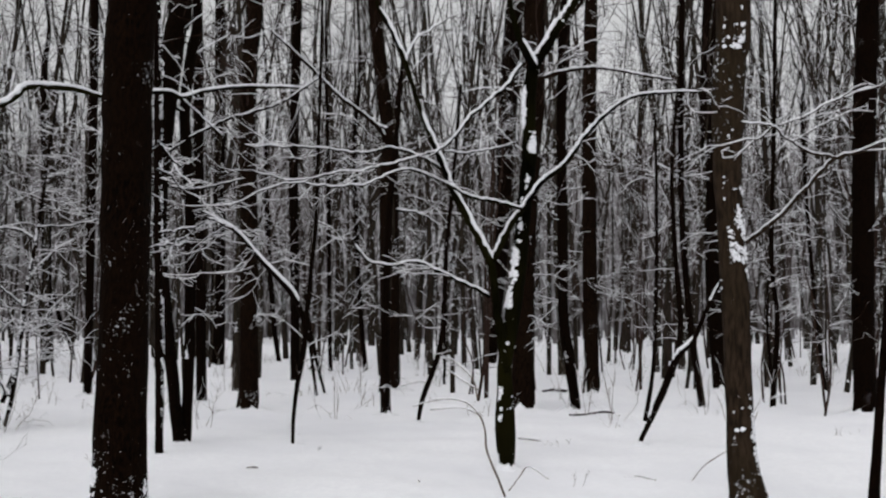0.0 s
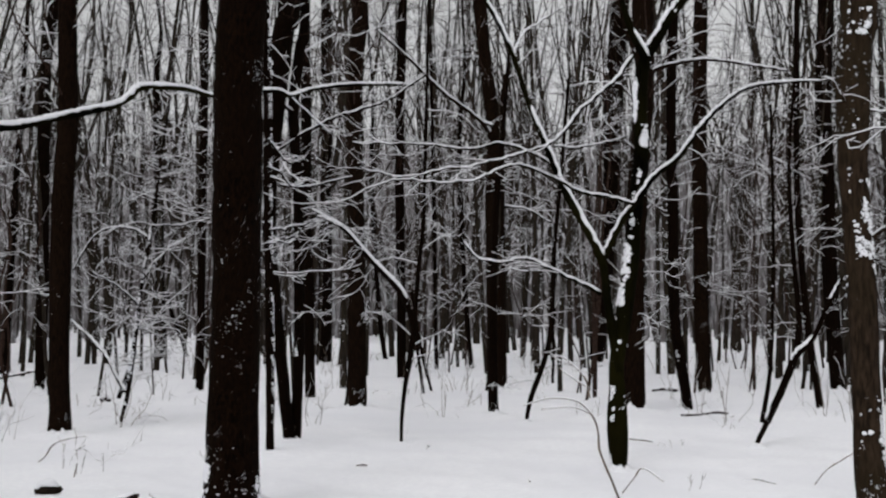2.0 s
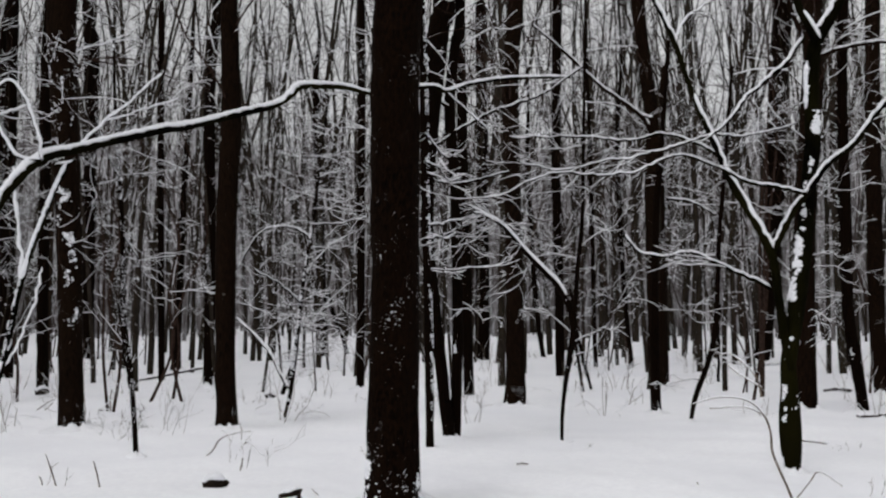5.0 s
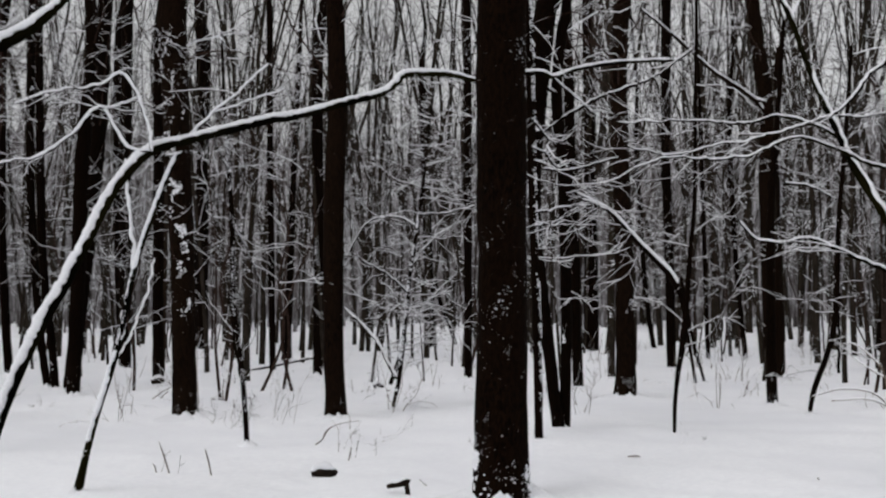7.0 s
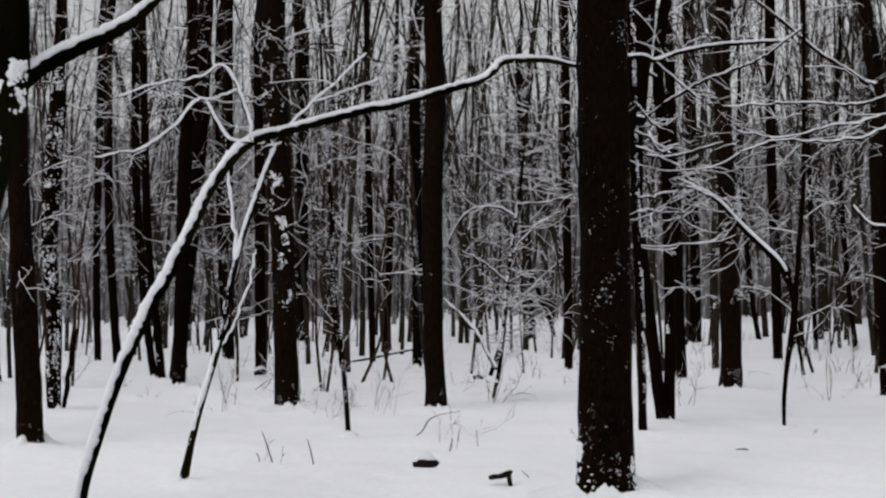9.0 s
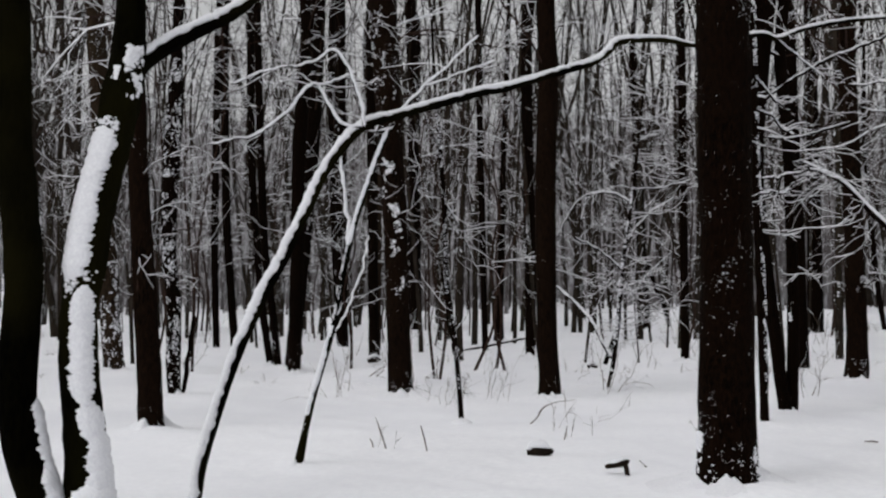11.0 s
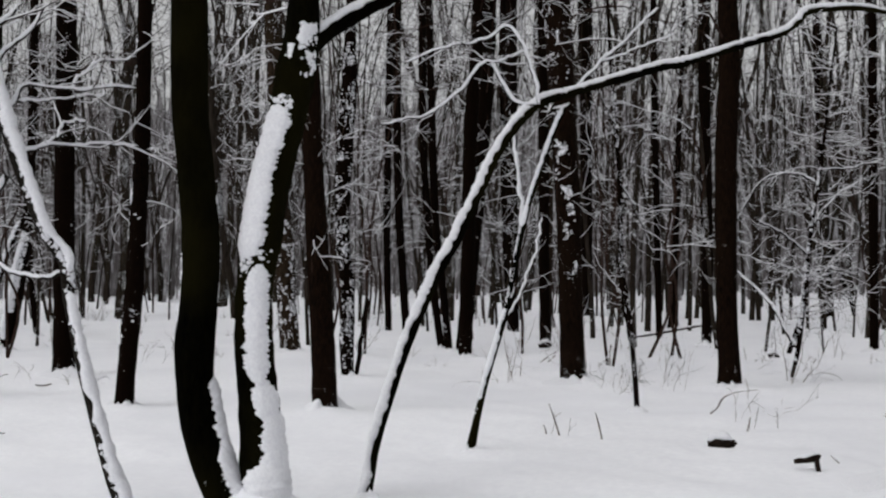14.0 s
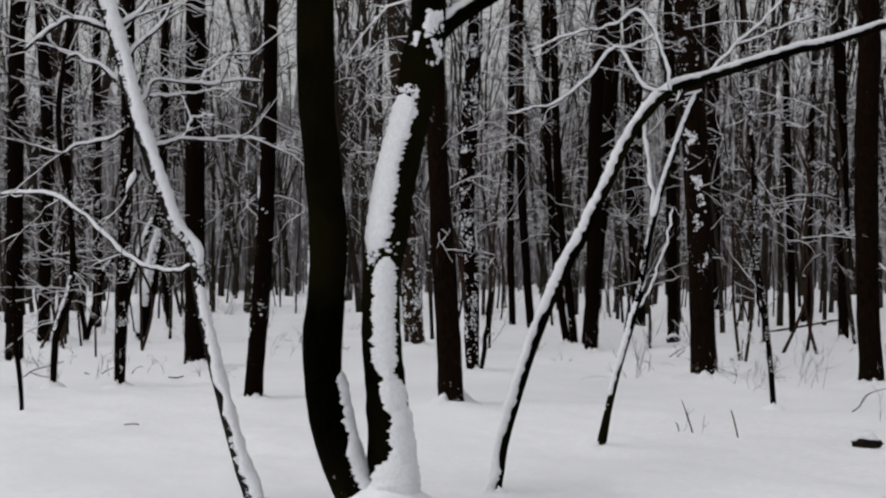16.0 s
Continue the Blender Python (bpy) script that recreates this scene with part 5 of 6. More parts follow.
def wood_tree(seed, height, r, limbs, low, reach, bark, depth=1, kids=4, share=0.2, forks=2, sway=0.035, thin=0.008):
    """A tree of the wood: a swaying trunk that forks, with climbing limbs."""
    rng = random.Random(seed)
    root = new("forest_tree")
    tagged(root, "distant bare tree with a slim dark trunk and snowy twigs", "tree", "trees of the wood")
    main = stem_line(rng, (0, 0, -0.3), (rng.gauss(0, 0.03), rng.gauss(0, 0.03)), height, r, sway)
    lines = [main]
    for k in range(forks):
        i = int(len(main) * rng.uniform(0.2, 0.6))
        a = rng.uniform(0, 2 * math.pi)
        lines.append(stem_line(rng, main[i][:3], (0.42 * math.cos(a), 0.42 * math.sin(a)), (height - main[i][2]) * rng.uniform(0.6, 0.95), main[i][3] * rng.uniform(0.5, 0.8), sway * 1.3))
    b, w, tw = Buf(), Buf(), Buf()
    for k, line in enumerate(lines):
        tube(b, line, 7 if k == 0 else 5, lump=0.14, freq=1.5, seed=seed + k)
        if share > 0.15:
            streaks(w, line, rng, 12 if k == 0 else 5, 9, 0.012 + r * 0.16)
    part("trunk", b, bark, root)
    if w.f:
        part("snow", w, snow, root, kind="stuff")
    for k in range(limbs):
        line = rng.choice(lines) if k % 2 else main
        q = line[int((len(line) - 1) * rng.uniform(0.1, 0.97))]
        if q[2] < low:
            q = main[int((len(main) - 1) * rng.uniform(min(low / height, 0.8), 0.97))]
        a = rng.uniform(0, 2 * math.pi)
        h = q[2] / height
        spray(tw, q[:3], (math.cos(a), math.sin(a), rng.uniform(0.2, 1.7) + 0.4 * h), reach * (1.1 - 0.6 * h) * rng.uniform(0.5, 1.2), max(thin, q[3] * 0.16), rng, depth, 0.0, 0.9, kids, share)
    part("crown", tw, [twig_bark, snow], root, kind="stuff")
    return root


def bush(seed, height, stems, count, reach):
    rng = random.Random(seed)
    root = new("understorey_sapling")
    tagged(root, "understorey sapling with level twigs lined with snow", "sapling", "saplings of the wood")
    tw, b = Buf(), Buf()
    for s in range(stems):
        x, y = rng.gauss(0, 0.15), rng.gauss(0, 0.15)
        dx, dy = rng.gauss(0, 0.07), rng.gauss(0, 0.07)
        nodes = []
        for k in range(6):
            z = height * k / 5
            nodes.append((x + dx * z + rng.gauss(0, 0.14), y + dy * z + rng.gauss(0, 0.14), z - (0.2 if k == 0 else 0), 0.028 * (1 - 0.85 * k / 5) + 0.004))
        line = smooth(nodes, 0.3)
        tube(b, line, 6, lump=0.15, seed=seed)
        for k in range(count):
            q = line[rng.randrange(len(line) * 3 // 10, len(line))]
            a = rng.uniform(0, 2 * math.pi)
            spray(tw, q[:3], (math.cos(a), math.sin(a), rng.uniform(-0.1, 1.0)), reach * rng.uniform(0.4, 1.2), 0.0062, rng, 2, 0.02, 0.85, 2, 0.6)
    part("stem", b, twig_bark, root)
    part("twig_spray", tw, [twig_bark, snow], root, kind="stuff")
    return root


def pole(seed, height, r, count):
    """A slim young tree drawn up by the shade, with short side twigs and snow stuck down one side."""
    rng = random.Random(seed)
    root = new("pole_tree")
    tagged(root, "slim young tree with a dark crooked stem and snowy side twigs", "tree", "young trees of the wood")
    line = stem_line(rng, (0, 0, -0.3), (rng.gauss(0, 0.07), rng.gauss(0, 0.07)), height, r, 0.045, 0.3)
    b, tw = Buf(), Buf()
    tube(b, line, 7, lump=0.2, freq=5, seed=seed)
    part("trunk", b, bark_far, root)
    p, _ = tangents(line)
    for k in range(count):
        i = int((len(line) - 1) * (0.08 + 0.9 * rng.random() ** 0.8))
        a = rng.uniform(0, 2 * math.pi)
        spray(tw, p[i], (math.cos(a), math.sin(a), rng.uniform(-0.1, 1.6)), rng.uniform(0.35, 1.3), 0.006, rng, 1, -0.02, 0.85, 2, 0.5)
    part("twig_spray", tw, [twig_bark, snow], root, kind="stuff")
    w = Buf()
    streaks(w, line, rng, 11, 8, 0.022)
    part("snow", w, snow, root, kind="stuff")
    return root


def shrub(seed, height, stems):
    """A low shrub of thin bent shoots with snow caught in it."""
    rng = random.Random(seed)
    root = new("low_shrub")
    tagged(root, "low bare shrub of thin bent shoots holding snow", "shrub", "shrubs of the wood")
    b = Buf()
    for k in range(stems):
        a = rng.uniform(0, 2 * math.pi)
        lean = rng.uniform(0.1, 0.8)
        spray(b, (rng.gauss(0, 0.12), rng.gauss(0, 0.12), -0.05), (math.cos(a) * lean, math.sin(a) * lean, 1), height * rng.uniform(0.5, 1.15), 0.0065, rng, 1, 0.1, 1.3, 3, 0.8)
    part("shoot_spray", b, [dry_stalk, snow], root, kind="stuff")
    return root


EYE_AT = Vector((-0.3, 0.5, 0))
place = random.Random(11)
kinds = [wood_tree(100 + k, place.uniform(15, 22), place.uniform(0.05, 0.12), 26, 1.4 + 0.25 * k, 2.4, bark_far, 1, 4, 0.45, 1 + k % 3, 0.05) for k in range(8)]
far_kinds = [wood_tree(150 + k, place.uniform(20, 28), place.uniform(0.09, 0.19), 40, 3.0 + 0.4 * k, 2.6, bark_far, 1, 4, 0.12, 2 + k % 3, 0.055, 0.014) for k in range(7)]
poles = [pole(300 + k, place.uniform(7, 16), place.uniform(0.022, 0.055), 24) for k in range(10)]
shrubs = [shrub(400 + k, place.uniform(0.35, 1.0), 5 + k % 4) for k in range(7)]
bushes = [bush(200 + k, place.uniform(3.5, 9.0), 1 + k % 3, 15 // (1 + k % 3), 1.6) for k in range(8)]
for k, ob in enumerate(kinds + far_kinds + bushes + poles + shrubs):
    ob.location = (-60 + 8 * k, -45 - (k % 3) * 6, 0)


def ground_height(x, y):
    h = 0.05 * noise.noise(Vector((x * 0.35, y * 0.35, 3))) + 0.042 * noise.noise(Vector((x * 1.1, y * 1.1, 8))) + 0.018 * noise.noise(Vector((x * 4, y * 4, 5)))
    far = min(max((math.hypot(x, y) - 22) / 12, 0), 1)
    return h + far * (0.26 * noise.noise(Vector((x * 0.14, y * 0.14, 6))) + 0.12 * noise.noise(Vector((x * 0.4, y * 0.4, 2))) + 0.04)


def free(x, y, gap):
    return all((x - a) ** 2 + (y - b) ** 2 > (gap + c) ** 2 for a, b, c in MOUNDS)


def set_out(models, count, near, far, first, last, gap, scale, power=0.5):
    done = tries = 0
    while done < count and tries < count * 30:
        tries += 1
        d = near + (far - near) * place.random() ** power
        a = radians(place.uniform(first, last))
        x, y = EYE_AT.x - math.sin(a) * d, EYE_AT.y + math.cos(a) * d
        if not free(x, y, gap):
            continue
        s = place.uniform(*scale)
        copy_thing(place.choice(models), pose(x, y, ground_height(x, y) - 0.03, place.gauss(0, 1.5), place.gauss(0, 1.5), place.uniform(0, 360))).scale = (s, s, s)
        MOUNDS.append((x, y, 0.1))
        done += 1


set_out(kinds, 120, 25, 50, -27, 73, 0.35, (0.7, 1.15), 0.7)
set_out(far_kinds, 190, 38, 105, -29, 75, 0.3, (0.8, 1.15), 0.65)
set_out(kinds, 20, 27, 50, -26, 4, 0.35, (0.8, 1.2), 0.7)
set_out(far_kinds, 28, 38, 85, -27, 6, 0.3, (0.85, 1.15), 0.65)
set_out(far_kinds, 14, 15, 50, 80, 325, 0.8, (0.8, 1.0))
set_out(bushes, 12, 19, 24, -24, 68, 0.5, (0.6, 1.1))
set_out(bushes, 64, 24, 48, -27, 73, 0.3, (0.7, 1.3), 0.7)
set_out(poles, 108, 22, 52, -27, 73, 0.25, (0.7, 1.2), 0.8)
set_out(shrubs, 130, 17, 44, -27, 73, 0.3, (0.6, 1.2), 0.9)


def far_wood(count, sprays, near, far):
    """The wood beyond, where no single tree can be told; its pale bark colour holds the haze."""
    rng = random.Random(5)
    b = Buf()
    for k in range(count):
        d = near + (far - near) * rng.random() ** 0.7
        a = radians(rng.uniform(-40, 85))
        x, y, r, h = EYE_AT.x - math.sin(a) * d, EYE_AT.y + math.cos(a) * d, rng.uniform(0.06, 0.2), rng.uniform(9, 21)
        dx, dy, pts = rng.gauss(0, 0.04), rng.gauss(0, 0.04), []
        for k2 in range(4):
            pts.append(np.array((x, y, h * k2 / 3 - 0.3, r * (1 - 0.25 * k2))))
            x, y = x + dx * h / 3, y + dy * h / 3
            dx, dy = dx + rng.gauss(0, 0.06), dy + rng.gauss(0, 0.06)
        tube(b, pts, 4, 0, 0.0)
    for k in range(sprays):
        d = near + (far - near) * rng.random() ** 1.4
        a = radians(rng.uniform(-35, 80))
        t = rng.uniform(0, 2 * math.pi)
        spray(b, (EYE_AT.x - math.sin(a) * d, EYE_AT.y + math.cos(a) * d, 0.5 + 27 * rng.random() ** 0.8), (math.cos(t), math.sin(t), rng.uniform(0.1, 1.3)), rng.uniform(2.5, 6), 0.045, rng, 1, -0.03, 1.0, 4, 0.12)
    ob = new("far_woods", b.mesh("far_woods", [bark_hazed, snow]))
    tagged(ob, "distant dense winter wood with snowy branches, paled by painted haze", "woods", kind="stuff")


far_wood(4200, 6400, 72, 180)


def distance():
    """A backdrop sheet for the depth of the wood, beyond all trees that can be told apart; haze is painted into its
    grey.
    """
    m = bpy.data.materials.new("distant_wood_haze")
    m.use_nodes = True
    n, l = m.node_tree.nodes, m.node_tree.links
    tc, mp, tex, ramp = n.new("ShaderNodeTexCoord"), n.new("ShaderNodeMapping"), n.new("ShaderNodeTexNoise"), n.new("ShaderNodeValToRGB")
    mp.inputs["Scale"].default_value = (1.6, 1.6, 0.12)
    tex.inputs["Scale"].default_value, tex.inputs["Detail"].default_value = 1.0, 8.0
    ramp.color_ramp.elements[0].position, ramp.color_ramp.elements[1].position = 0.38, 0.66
    # light greys stand in for haze over the far wood
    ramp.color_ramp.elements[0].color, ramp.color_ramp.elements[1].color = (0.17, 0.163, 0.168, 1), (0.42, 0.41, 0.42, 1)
    l.new(tc.outputs["Object"], mp.inputs["Vector"])
    l.new(mp.outputs[0], tex.inputs["Vector"])
    l.new(tex.outputs["Fac"], ramp.inputs["Fac"])
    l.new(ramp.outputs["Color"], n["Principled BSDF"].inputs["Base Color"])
    n["Principled BSDF"].inputs["Roughness"].default_value = 1.0
    n["Principled BSDF"].inputs["Specular IOR Level"].default_value = 0.0
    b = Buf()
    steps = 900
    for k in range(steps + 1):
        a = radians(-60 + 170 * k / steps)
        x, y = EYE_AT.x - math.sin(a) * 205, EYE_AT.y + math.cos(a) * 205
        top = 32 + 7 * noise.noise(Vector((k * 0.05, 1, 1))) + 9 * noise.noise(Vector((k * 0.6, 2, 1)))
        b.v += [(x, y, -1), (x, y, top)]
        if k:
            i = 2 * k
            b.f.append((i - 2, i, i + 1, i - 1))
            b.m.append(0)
    tagged(new("backdrop", b.mesh("backdrop", [m])), "backdrop of distant leafless wood, its haze painted in grey", "backdrop", kind="structure")


distance()


# ---- snow-covered ground ----
def snow_sheet():
    fine = [radians(a) for a in np.arange(-34, 80, 0.42)]
    rest = [radians(a) for a in np.arange(80, 326, 6)]
    az = fine + rest
    radii = [0.4 * 1.06 ** k for k in range(0, 42)] + [4.6 * 1.014 ** k for k in range(0, 130)] + [28 * 1.04 ** k for k in range(0, 29)] + [90, 130, 200, 320, 520, 900, 1800]
    b = Buf()
    near = [(x, y, r) for x, y, r in MOUNDS if (x + 0.3) ** 2 + (y - 0.5) ** 2 < 27 ** 2]
    nx, ny, nr = np.array([m[0] for m in near]), np.array([m[1] for m in near]), np.array([m[2] for m in near])
    b.v.append((EYE_AT.x, EYE_AT.y, 0))
    for d in radii:
        for a in az:
            x, y = EYE_AT.x - math.sin(a) * d, EYE_AT.y + math.cos(a) * d
            z = ground_height(x, y)
            if d < 27:
                q = np.sqrt((nx - x) ** 2 + (ny - y) ** 2)
                z += float(np.max(np.minimum(0.035 + nr * 0.35, 0.09) * np.exp(-(q / (nr * 1.5 + 0.08)) ** 2)))
            for hx, hy, hh, hs in HEAPS:
                z += hh * math.exp(-((x - hx) ** 2 + (y - hy) ** 2) / hs ** 2)
            b.v.append((x, y, z))
    n = len(az)
    for k in range(n):
        b.f.append((0, 1 + k, 1 + (k + 1) % n))
        b.m.append(0)
    for i in range(len(radii) - 1):
        for k in range(n):
            p, q = 1 + i * n + k, 1 + i * n + (k + 1) % n
            b.f.append((p, p + n, q + n, q))
            b.m.append(0)
    ob = new("ground", b.mesh("ground", [snow_ground]))
    tagged(ob, "even fresh snow over the forest floor", "ground", kind="structure")
    return ob


snow_sheet()


# ---- things lying on the snow ----
def fallen(label, path, bark=dead_wood, load=0.5, stubs=()):
    """A fallen branch or bit of log, half sunk in the snow, with its own snow."""
    SERIAL[0] += 1
    rng = random.Random(SERIAL[0])
    root = new("fallen_branch")
    root.location = (path[0][0], path[0][1], 0)
    tagged(root, label, "branch", "wood lying in the snow")
    o = np.array((path[0][0], path[0][1], 0, 0))
    for k, line in enumerate([path, *stubs]):
        q = [np.array(c) - o for c in line]
        thin = max(c[3] for c in q) < 0.022
        if thin:
            q = [c * (1, 1, 1, 0.7) for c in q]
        b, w = Buf(), Buf()
        tube(b, smooth(q, 0.03), 8, lump=0.25, freq=9, seed=SERIAL[0] + k)
        wood = part("stem" if k == 0 else "shoot", b, dry_stalk if thin and bark is dead_wood else bark, root)
        snow_cap(w, smooth(q, 0.025), max(load, 0.7) if thin else load, rng)
        if w.f:
            part("snow", w, snow, wood, "snow lying on the wood", kind="stuff")
    return root


def stalks(x, y, count, tall, spread, seed):
    """A tuft of thin dead stalks that stick up through the snow."""
    rng = random.Random(seed)
    root = new("dead_stalk_tuft")
    root.location = (x, y, 0)
    tagged(root, "tuft of thin dead stalks poking through snow", "dead plant", "dead plants in the snow")
    for k in range(count):
        b = Buf()
        spray(b, (rng.gauss(0, spread), rng.gauss(0, spread), -0.03), (rng.gauss(0, 0.35), rng.gauss(0, 0.35), 1), tall * rng.uniform(0.5, 1.1), 0.003, rng, 1, 0.1, 0.5, 3)
        part("stalk", b, [dry_stalk if k % 2 else dead_wood, snow], root)


fallen("short dark log end sticking out of the snow", [(-3.86, 9.96, 0.08, 0.017), (-3.83, 9.97, 0.09, 0.025), (-3.76, 10.00, 0.10, 0.027), (-3.70, 10.02, 0.12, 0.027), (-3.68, 10.03, 0.13, 0.020)], load=1.1, stubs=[[(-3.70, 10.02, 0.11, 0.022), (-3.69, 10.02, 0.06, 0.022), (-3.68, 10.03, -0.01, 0.020)]])
fallen("half-buried rotten log dusted with snow", [(-5.00, 10.84, 0.02, 0.030), (-4.94, 10.86, 0.03, 0.045), (-4.86, 10.90, 0.03, 0.045), (-4.79, 10.94, 0.03, 0.030)], load=1.6, stubs=[[(-4.96, 10.86, 0.03, 0.019), (-4.94, 10.87, 0.07, 0.017), (-4.91, 10.88, 0.10, 0.011)]])
fallen("scrap of bark lying on the snow", [(-2.25, 13.11, 0.01, 0.010), (-2.18, 13.12, 0.02, 0.020), (-2.12, 13.13, 0.01, 0.010)], load=0.2)
fallen("scrap of bark lying on the snow", [(-10.97, 7.18, 0.01, 0.009), (-10.93, 7.24, 0.02, 0.015), (-10.89, 7.30, 0.01, 0.009)], load=0.3)
fallen("bit of branch showing through snow", [(-15.14, 10.37, 0.01, 0.013), (-15.08, 10.47, 0.00, 0.021), (-15.02, 10.55, 0.02, 0.013)])
fallen("small dark stump with snow on top", [(-13.85, 21.68, 0.06, 0.055), (-13.73, 21.76, 0.09, 0.073), (-13.65, 21.81, 0.09, 0.061)], load=1.2)
fallen("small dark stump with snow on top", [(-8.82, 21.91, 0.05, 0.040), (-8.73, 21.95, 0.08, 0.051), (-8.65, 21.98, 0.05, 0.034)], load=1.0)
fallen("thin fallen branch with upright twigs", [(-6.54, 10.44, 0.01, 0.009), (-6.46, 10.49, -0.01, 0.014), (-6.38, 10.55, -0.04, 0.014), (-6.29, 10.61, -0.06, 0.009)], load=0.3, stubs=[[(-6.41, 10.53, -0.02, 0.011), (-6.44, 10.51, 0.10, 0.011), (-6.47, 10.48, 0.23, 0.009), (-6.50, 10.47, 0.32, 0.006)], [(-6.52, 10.45, -0.00, 0.009), (-6.53, 10.45, 0.07, 0.009), (-6.55, 10.44, 0.11, 0.006)]])
fallen("single bent twig in the snow", [(-5.95, 10.54, 0.01, 0.011), (-5.97, 10.53, 0.12, 0.011), (-6.00, 10.51, 0.26, 0.008)], load=0.2)
fallen("bent twig rising from the snow", [(-5.96, 13.00, 0.02, 0.013), (-5.89, 13.03, 0.09, 0.017), (-5.82, 13.06, 0.21, 0.017), (-5.69, 13.12, 0.27, 0.010), (-5.49, 13.21, 0.30, 0.007)], load=0.6)
fallen("single short twig in the snow", [(-5.07, 11.92, 0.01, 0.009), (-5.05, 11.92, 0.09, 0.009), (-5.04, 11.93, 0.15, 0.006)], load=0.2)
fallen("thin twig leaning in the snow", [(-3.69, 10.53, 0.01, 0.008), (-3.72, 10.52, 0.04, 0.008), (-3.75, 10.51, 0.07, 0.005)], load=0.2)
fallen("curved bare shoot arching over the snow", [(0.59, 10.93, 0.02, 0.016), (0.52, 10.94, 0.20, 0.016), (0.42, 10.94, 0.45, 0.016), (0.40, 10.95, 0.65, 0.013), (0.34, 10.95, 0.80, 0.013), (0.20, 10.96, 0.92, 0.011), (-0.05, 10.98, 0.94, 0.008), (-0.29, 10.99, 0.87, 0.005)], load=0.6, stubs=[[(0.34, 10.95, 0.80, 0.011), (0.17, 10.96, 0.86, 0.008), (-0.12, 10.98, 0.84, 0.008)], [(0.33, 10.95, 0.95, 0.011), (0.28, 10.95, 1.14, 0.011), (0.09, 10.97, 1.32, 0.008), (-0.03, 10.97, 1.33, 0.005)], [(0.34, 10.95, 1.03, 0.011), (0.16, 10.96, 1.14, 0.008), (0.04, 10.97, 1.23, 0.005)]])
fallen("fallen branch lying along the snow", [(1.06, 16.19, 0.02, 0.016), (1.35, 16.17, -0.01, 0.020), (1.49, 16.16, -0.09, 0.020), (1.70, 16.14, -0.16, 0.020), (2.12, 16.11, -0.17, 0.012)], load=0.4, stubs=[[(1.70, 16.14, -0.27, 0.016), (1.78, 16.14, -0.35, 0.020), (1.90, 16.13, -0.28, 0.016), (1.79, 16.14, -0.19, 0.012)]])
fallen("bare twig at the foot of a tree", [(0.65, 11.37, 0.01, 0.011), (0.77, 11.36, 0.17, 0.011), (0.85, 11.35, 0.25, 0.008), (1.04, 11.34, 0.13, 0.006)], load=0.3)
fallen("long bare twig over the snow", [(2.63, 12.11, 0.01, 0.009), (2.74, 12.08, 0.16, 0.012), (2.89, 12.05, 0.27, 0.012), (3.00, 12.03, 0.34, 0.006)], load=0.3)
fallen("bit of branch showing through snow", [(1.94, 12.27, 0.01, 0.009), (2.11, 12.40, 0.01, 0.016), (2.24, 12.10, 0.01, 0.009)])
fallen("thin branch lying on the snow", [(2.29, 26.38, 0.03, 0.026), (2.55, 26.36, 0.07, 0.039), (2.86, 26.33, 0.03, 0.033)], load=0.4)
fallen("low snowy branch across the snow", [(2.21, 20.07, 0.02, 0.020), (2.52, 20.03, 0.04, 0.020), (2.78, 20.00, 0.08, 0.025), (2.99, 19.98, 0.06, 0.015)], load=0.7, stubs=[[(2.60, 20.02, 0.01, 0.020), (2.86, 19.99, -0.02, 0.020), (3.08, 19.97, 0.01, 0.015)]])
fallen("low thin branch reaching over the snow", [(-14.16, 26.51, 0.03, 0.022), (-13.60, 26.82, 0.14, 0.029), (-12.97, 27.15, 0.28, 0.029), (-12.47, 27.42, 0.38, 0.022)], load=0.9)
fallen("forked twig half under the snow", [(-0.26, 12.11, 0.01, 0.009), (-0.17, 12.12, -0.10, 0.012), (-0.11, 12.12, -0.17, 0.009)], load=0.3, stubs=[[(-0.16, 12.12, -0.10, 0.009), (-0.05, 12.12, -0.06, 0.009), (0.04, 12.12, -0.03, 0.006)]])
fallen("forked twig half under the snow", [(-11.65, 18.33, 0.02, 0.016), (-11.54, 18.40, 0.12, 0.021), (-11.41, 18.48, 0.20, 0.016)], load=0.7, stubs=[[(-11.54, 18.40, 0.02, 0.016), (-11.43, 18.47, 0.14, 0.016)]])
fallen("short twig showing at the snow", [(-3.81, 10.77, 0.01, 0.005), (-3.77, 10.79, -0.03, 0.008), (-3.74, 10.80, -0.06, 0.005)], load=0.1)
fallen("low tangle of thin snowy twigs", [(-16.69, 8.89, 0.01, 0.013), (-16.62, 9.03, 0.12, 0.018), (-16.53, 9.21, 0.17, 0.018), (-16.44, 9.40, 0.23, 0.013)], load=0.8, stubs=[[(-16.64, 8.99, 0.08, 0.013), (-16.57, 9.13, 0.02, 0.013), (-16.49, 9.30, -0.00, 0.009)], [(-16.59, 9.10, 0.14, 0.013), (-16.61, 9.04, 0.24, 0.009), (-16.63, 9.01, 0.31, 0.009)]])
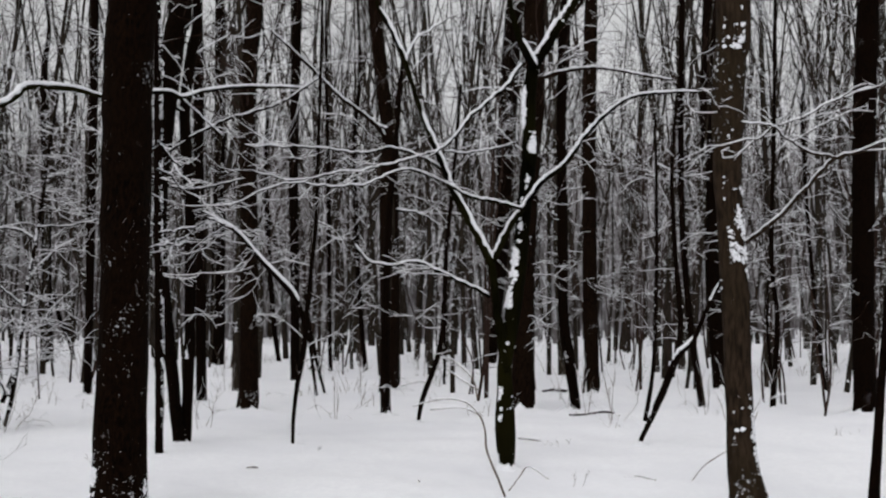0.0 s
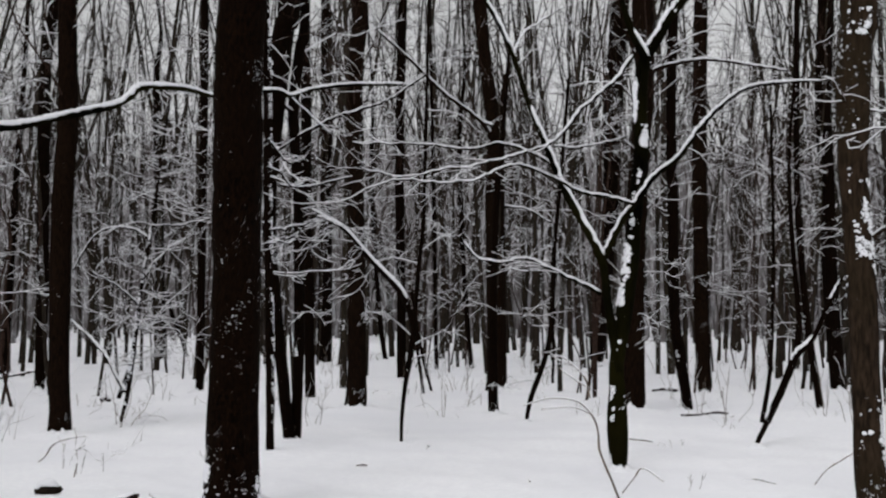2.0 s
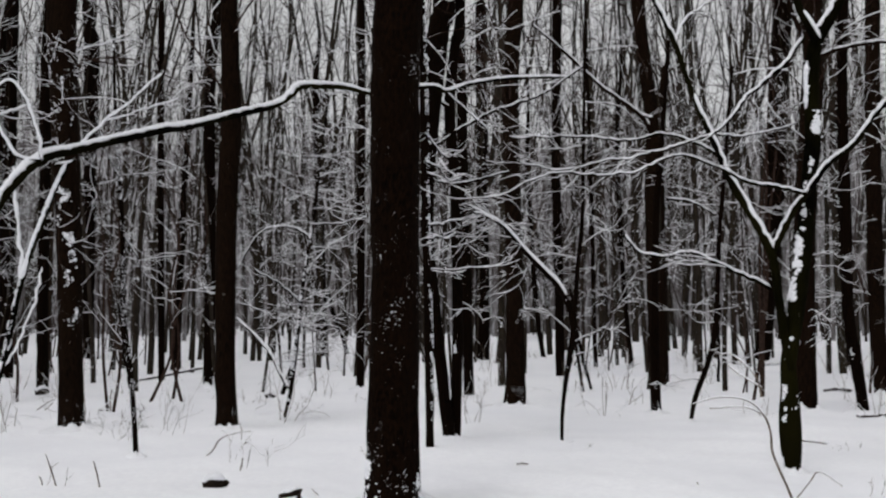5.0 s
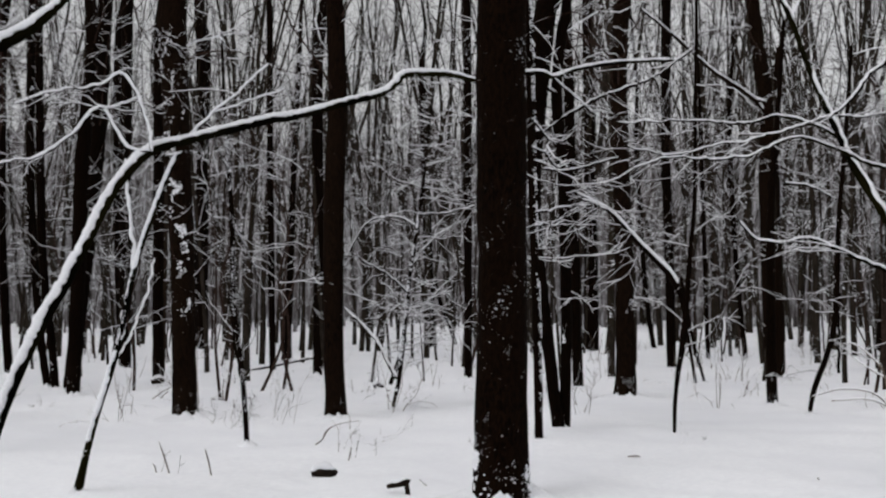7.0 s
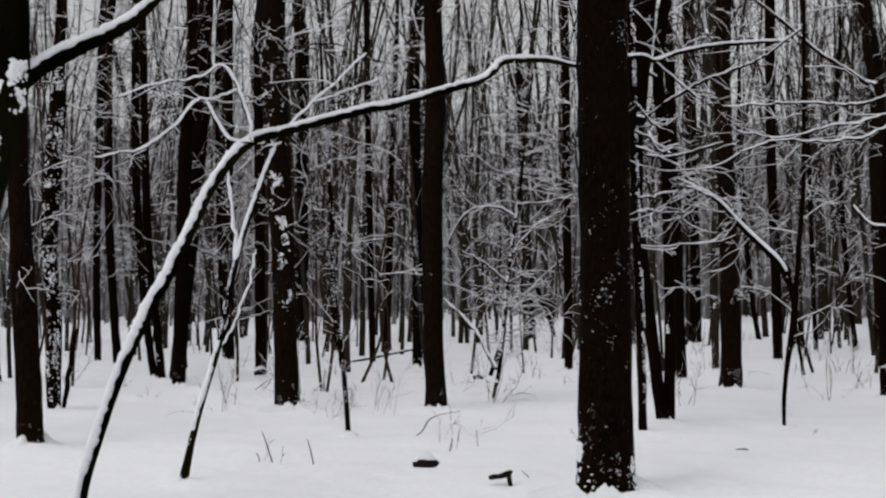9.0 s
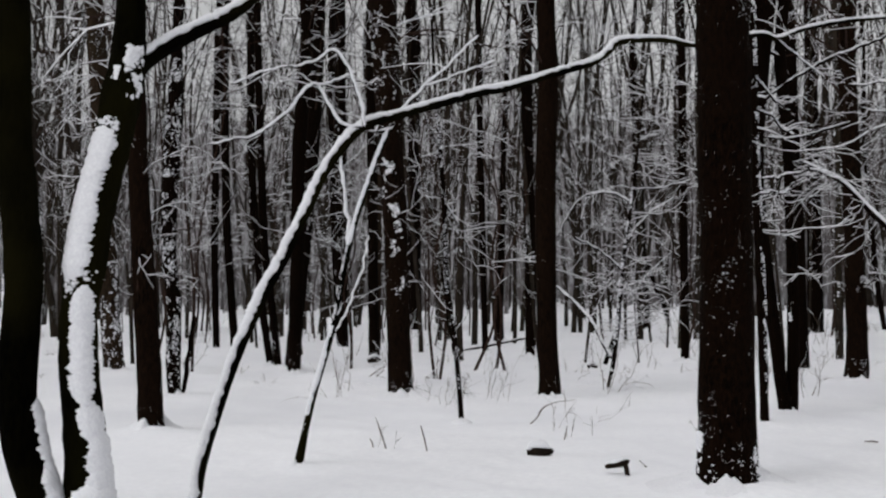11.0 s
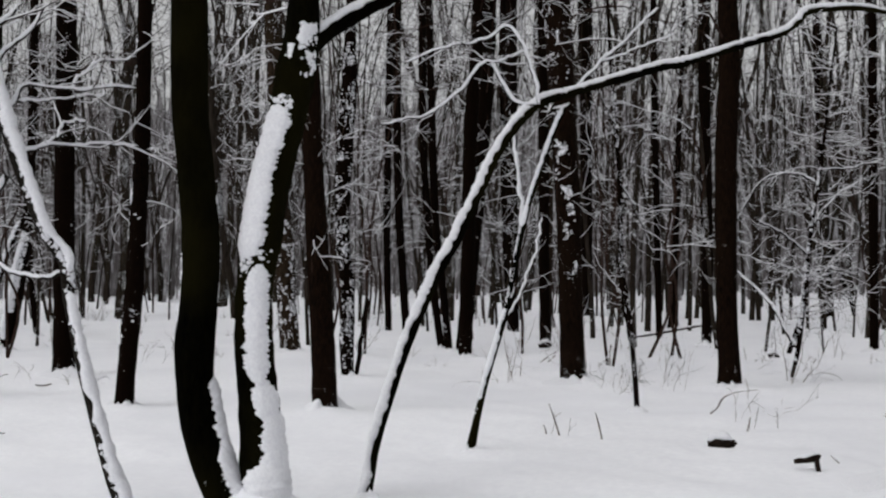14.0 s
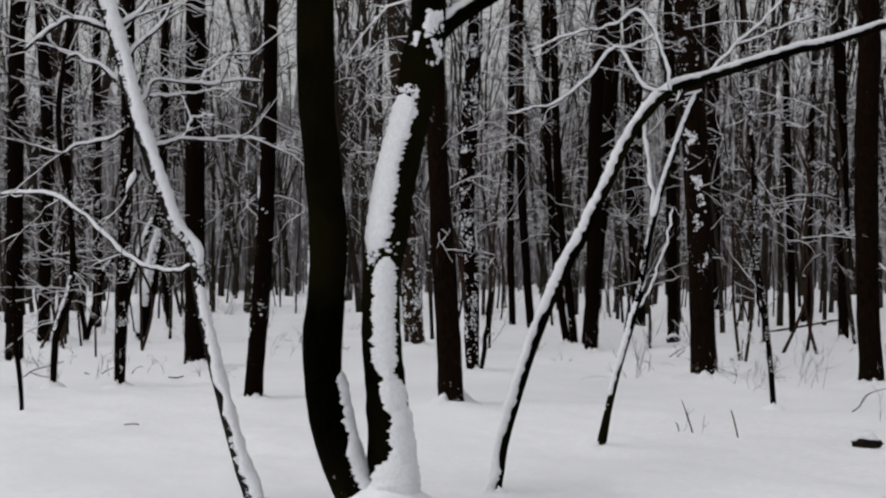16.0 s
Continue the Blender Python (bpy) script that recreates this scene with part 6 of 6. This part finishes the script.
fallen("low tangle of thin snowy twigs", [(-16.67, 9.87, 0.02, 0.014), (-16.59, 10.03, -0.06, 0.018), (-16.47, 10.24, -0.10, 0.018), (-16.34, 10.47, -0.06, 0.018), (-16.21, 10.71, -0.10, 0.009)], load=0.8, stubs=[[(-16.59, 10.03, -0.06, 0.014), (-16.51, 10.17, 0.05, 0.014), (-16.45, 10.28, 0.09, 0.009)], [(-16.34, 10.47, -0.06, 0.014), (-16.31, 10.53, 0.06, 0.009), (-16.26, 10.62, 0.09, 0.009)], [(-16.41, 10.35, -0.09, 0.014), (-16.33, 10.50, -0.15, 0.014), (-16.27, 10.61, -0.18, 0.009)]])
fallen("low snowy twigs beside a sapling", [(-10.67, 18.71, 0.02, 0.021), (-10.49, 18.81, -0.05, 0.021), (-10.27, 18.94, -0.03, 0.021), (-10.08, 19.05, 0.02, 0.015)], load=0.9, stubs=[[(-10.49, 18.81, -0.05, 0.021), (-10.50, 18.81, 0.18, 0.015), (-10.48, 18.82, 0.36, 0.010)], [(-10.49, 18.81, -0.05, 0.015), (-10.47, 18.83, -0.28, 0.015), (-10.45, 18.83, -0.43, 0.010)]])
stalks(-8.31, 14.97, 3, 0.42, 0.18, 300)
stalks(-8.20, 16.02, 2, 0.4, 0.2, 301)
stalks(-8.49, 15.85, 2, 0.45, 0.2, 302)
stalks(-5.35, 12.95, 3, 0.4, 0.12, 303)
stalks(-6.41, 10.51, 2, 0.3, 0.08, 304)
stalks(-8.32, 15.06, 5, 0.5, 0.2, 305)
stalks(-8.28, 15.92, 4, 0.5, 0.2, 306)
stalks(-8.32, 16.85, 2, 0.6, 0.15, 307)
stalks(-5.11, 12.23, 2, 0.35, 0.12, 308)
stalks(-4.76, 25.39, 6, 0.5, 0.25, 309)
stalks(-1.74, 14.74, 3, 0.25, 0.08, 310)
stalks(-1.81, 25.37, 4, 0.5, 0.2, 311)
stalks(-2.81, 35.74, 4, 0.5, 0.25, 312)
stalks(-18.43, 9.93, 6, 0.5, 0.3, 313)
stalks(-15.98, 9.49, 6, 0.5, 0.35, 314)
stalks(-16.10, 10.61, 6, 0.5, 0.3, 315)
stalks(-17.41, 14.07, 4, 0.5, 0.15, 316)
stalks(-14.77, 14.64, 2, 0.3, 0.15, 317)
stalks(1.52, 15.37, 4, 0.2, 0.15, 318)
stalks(6.02, 39.74, 6, 0.5, 0.3, 319)
stalks(-9.55, 18.38, 4, 0.5, 0.2, 320)
stalks(-7.94, 14.38, 3, 0.4, 0.2, 321)
stalks(-5.29, 12.49, 2, 0.3, 0.08, 322)
stalks(-7.38, 15.03, 4, 0.7, 0.15, 323)
stalks(-7.73, 14.72, 3, 0.5, 0.15, 324)
stalks(-3.96, 13.10, 2, 0.2, 0.08, 325)
stalks(1.37, 11.78, 2, 0.2, 0.1, 326)
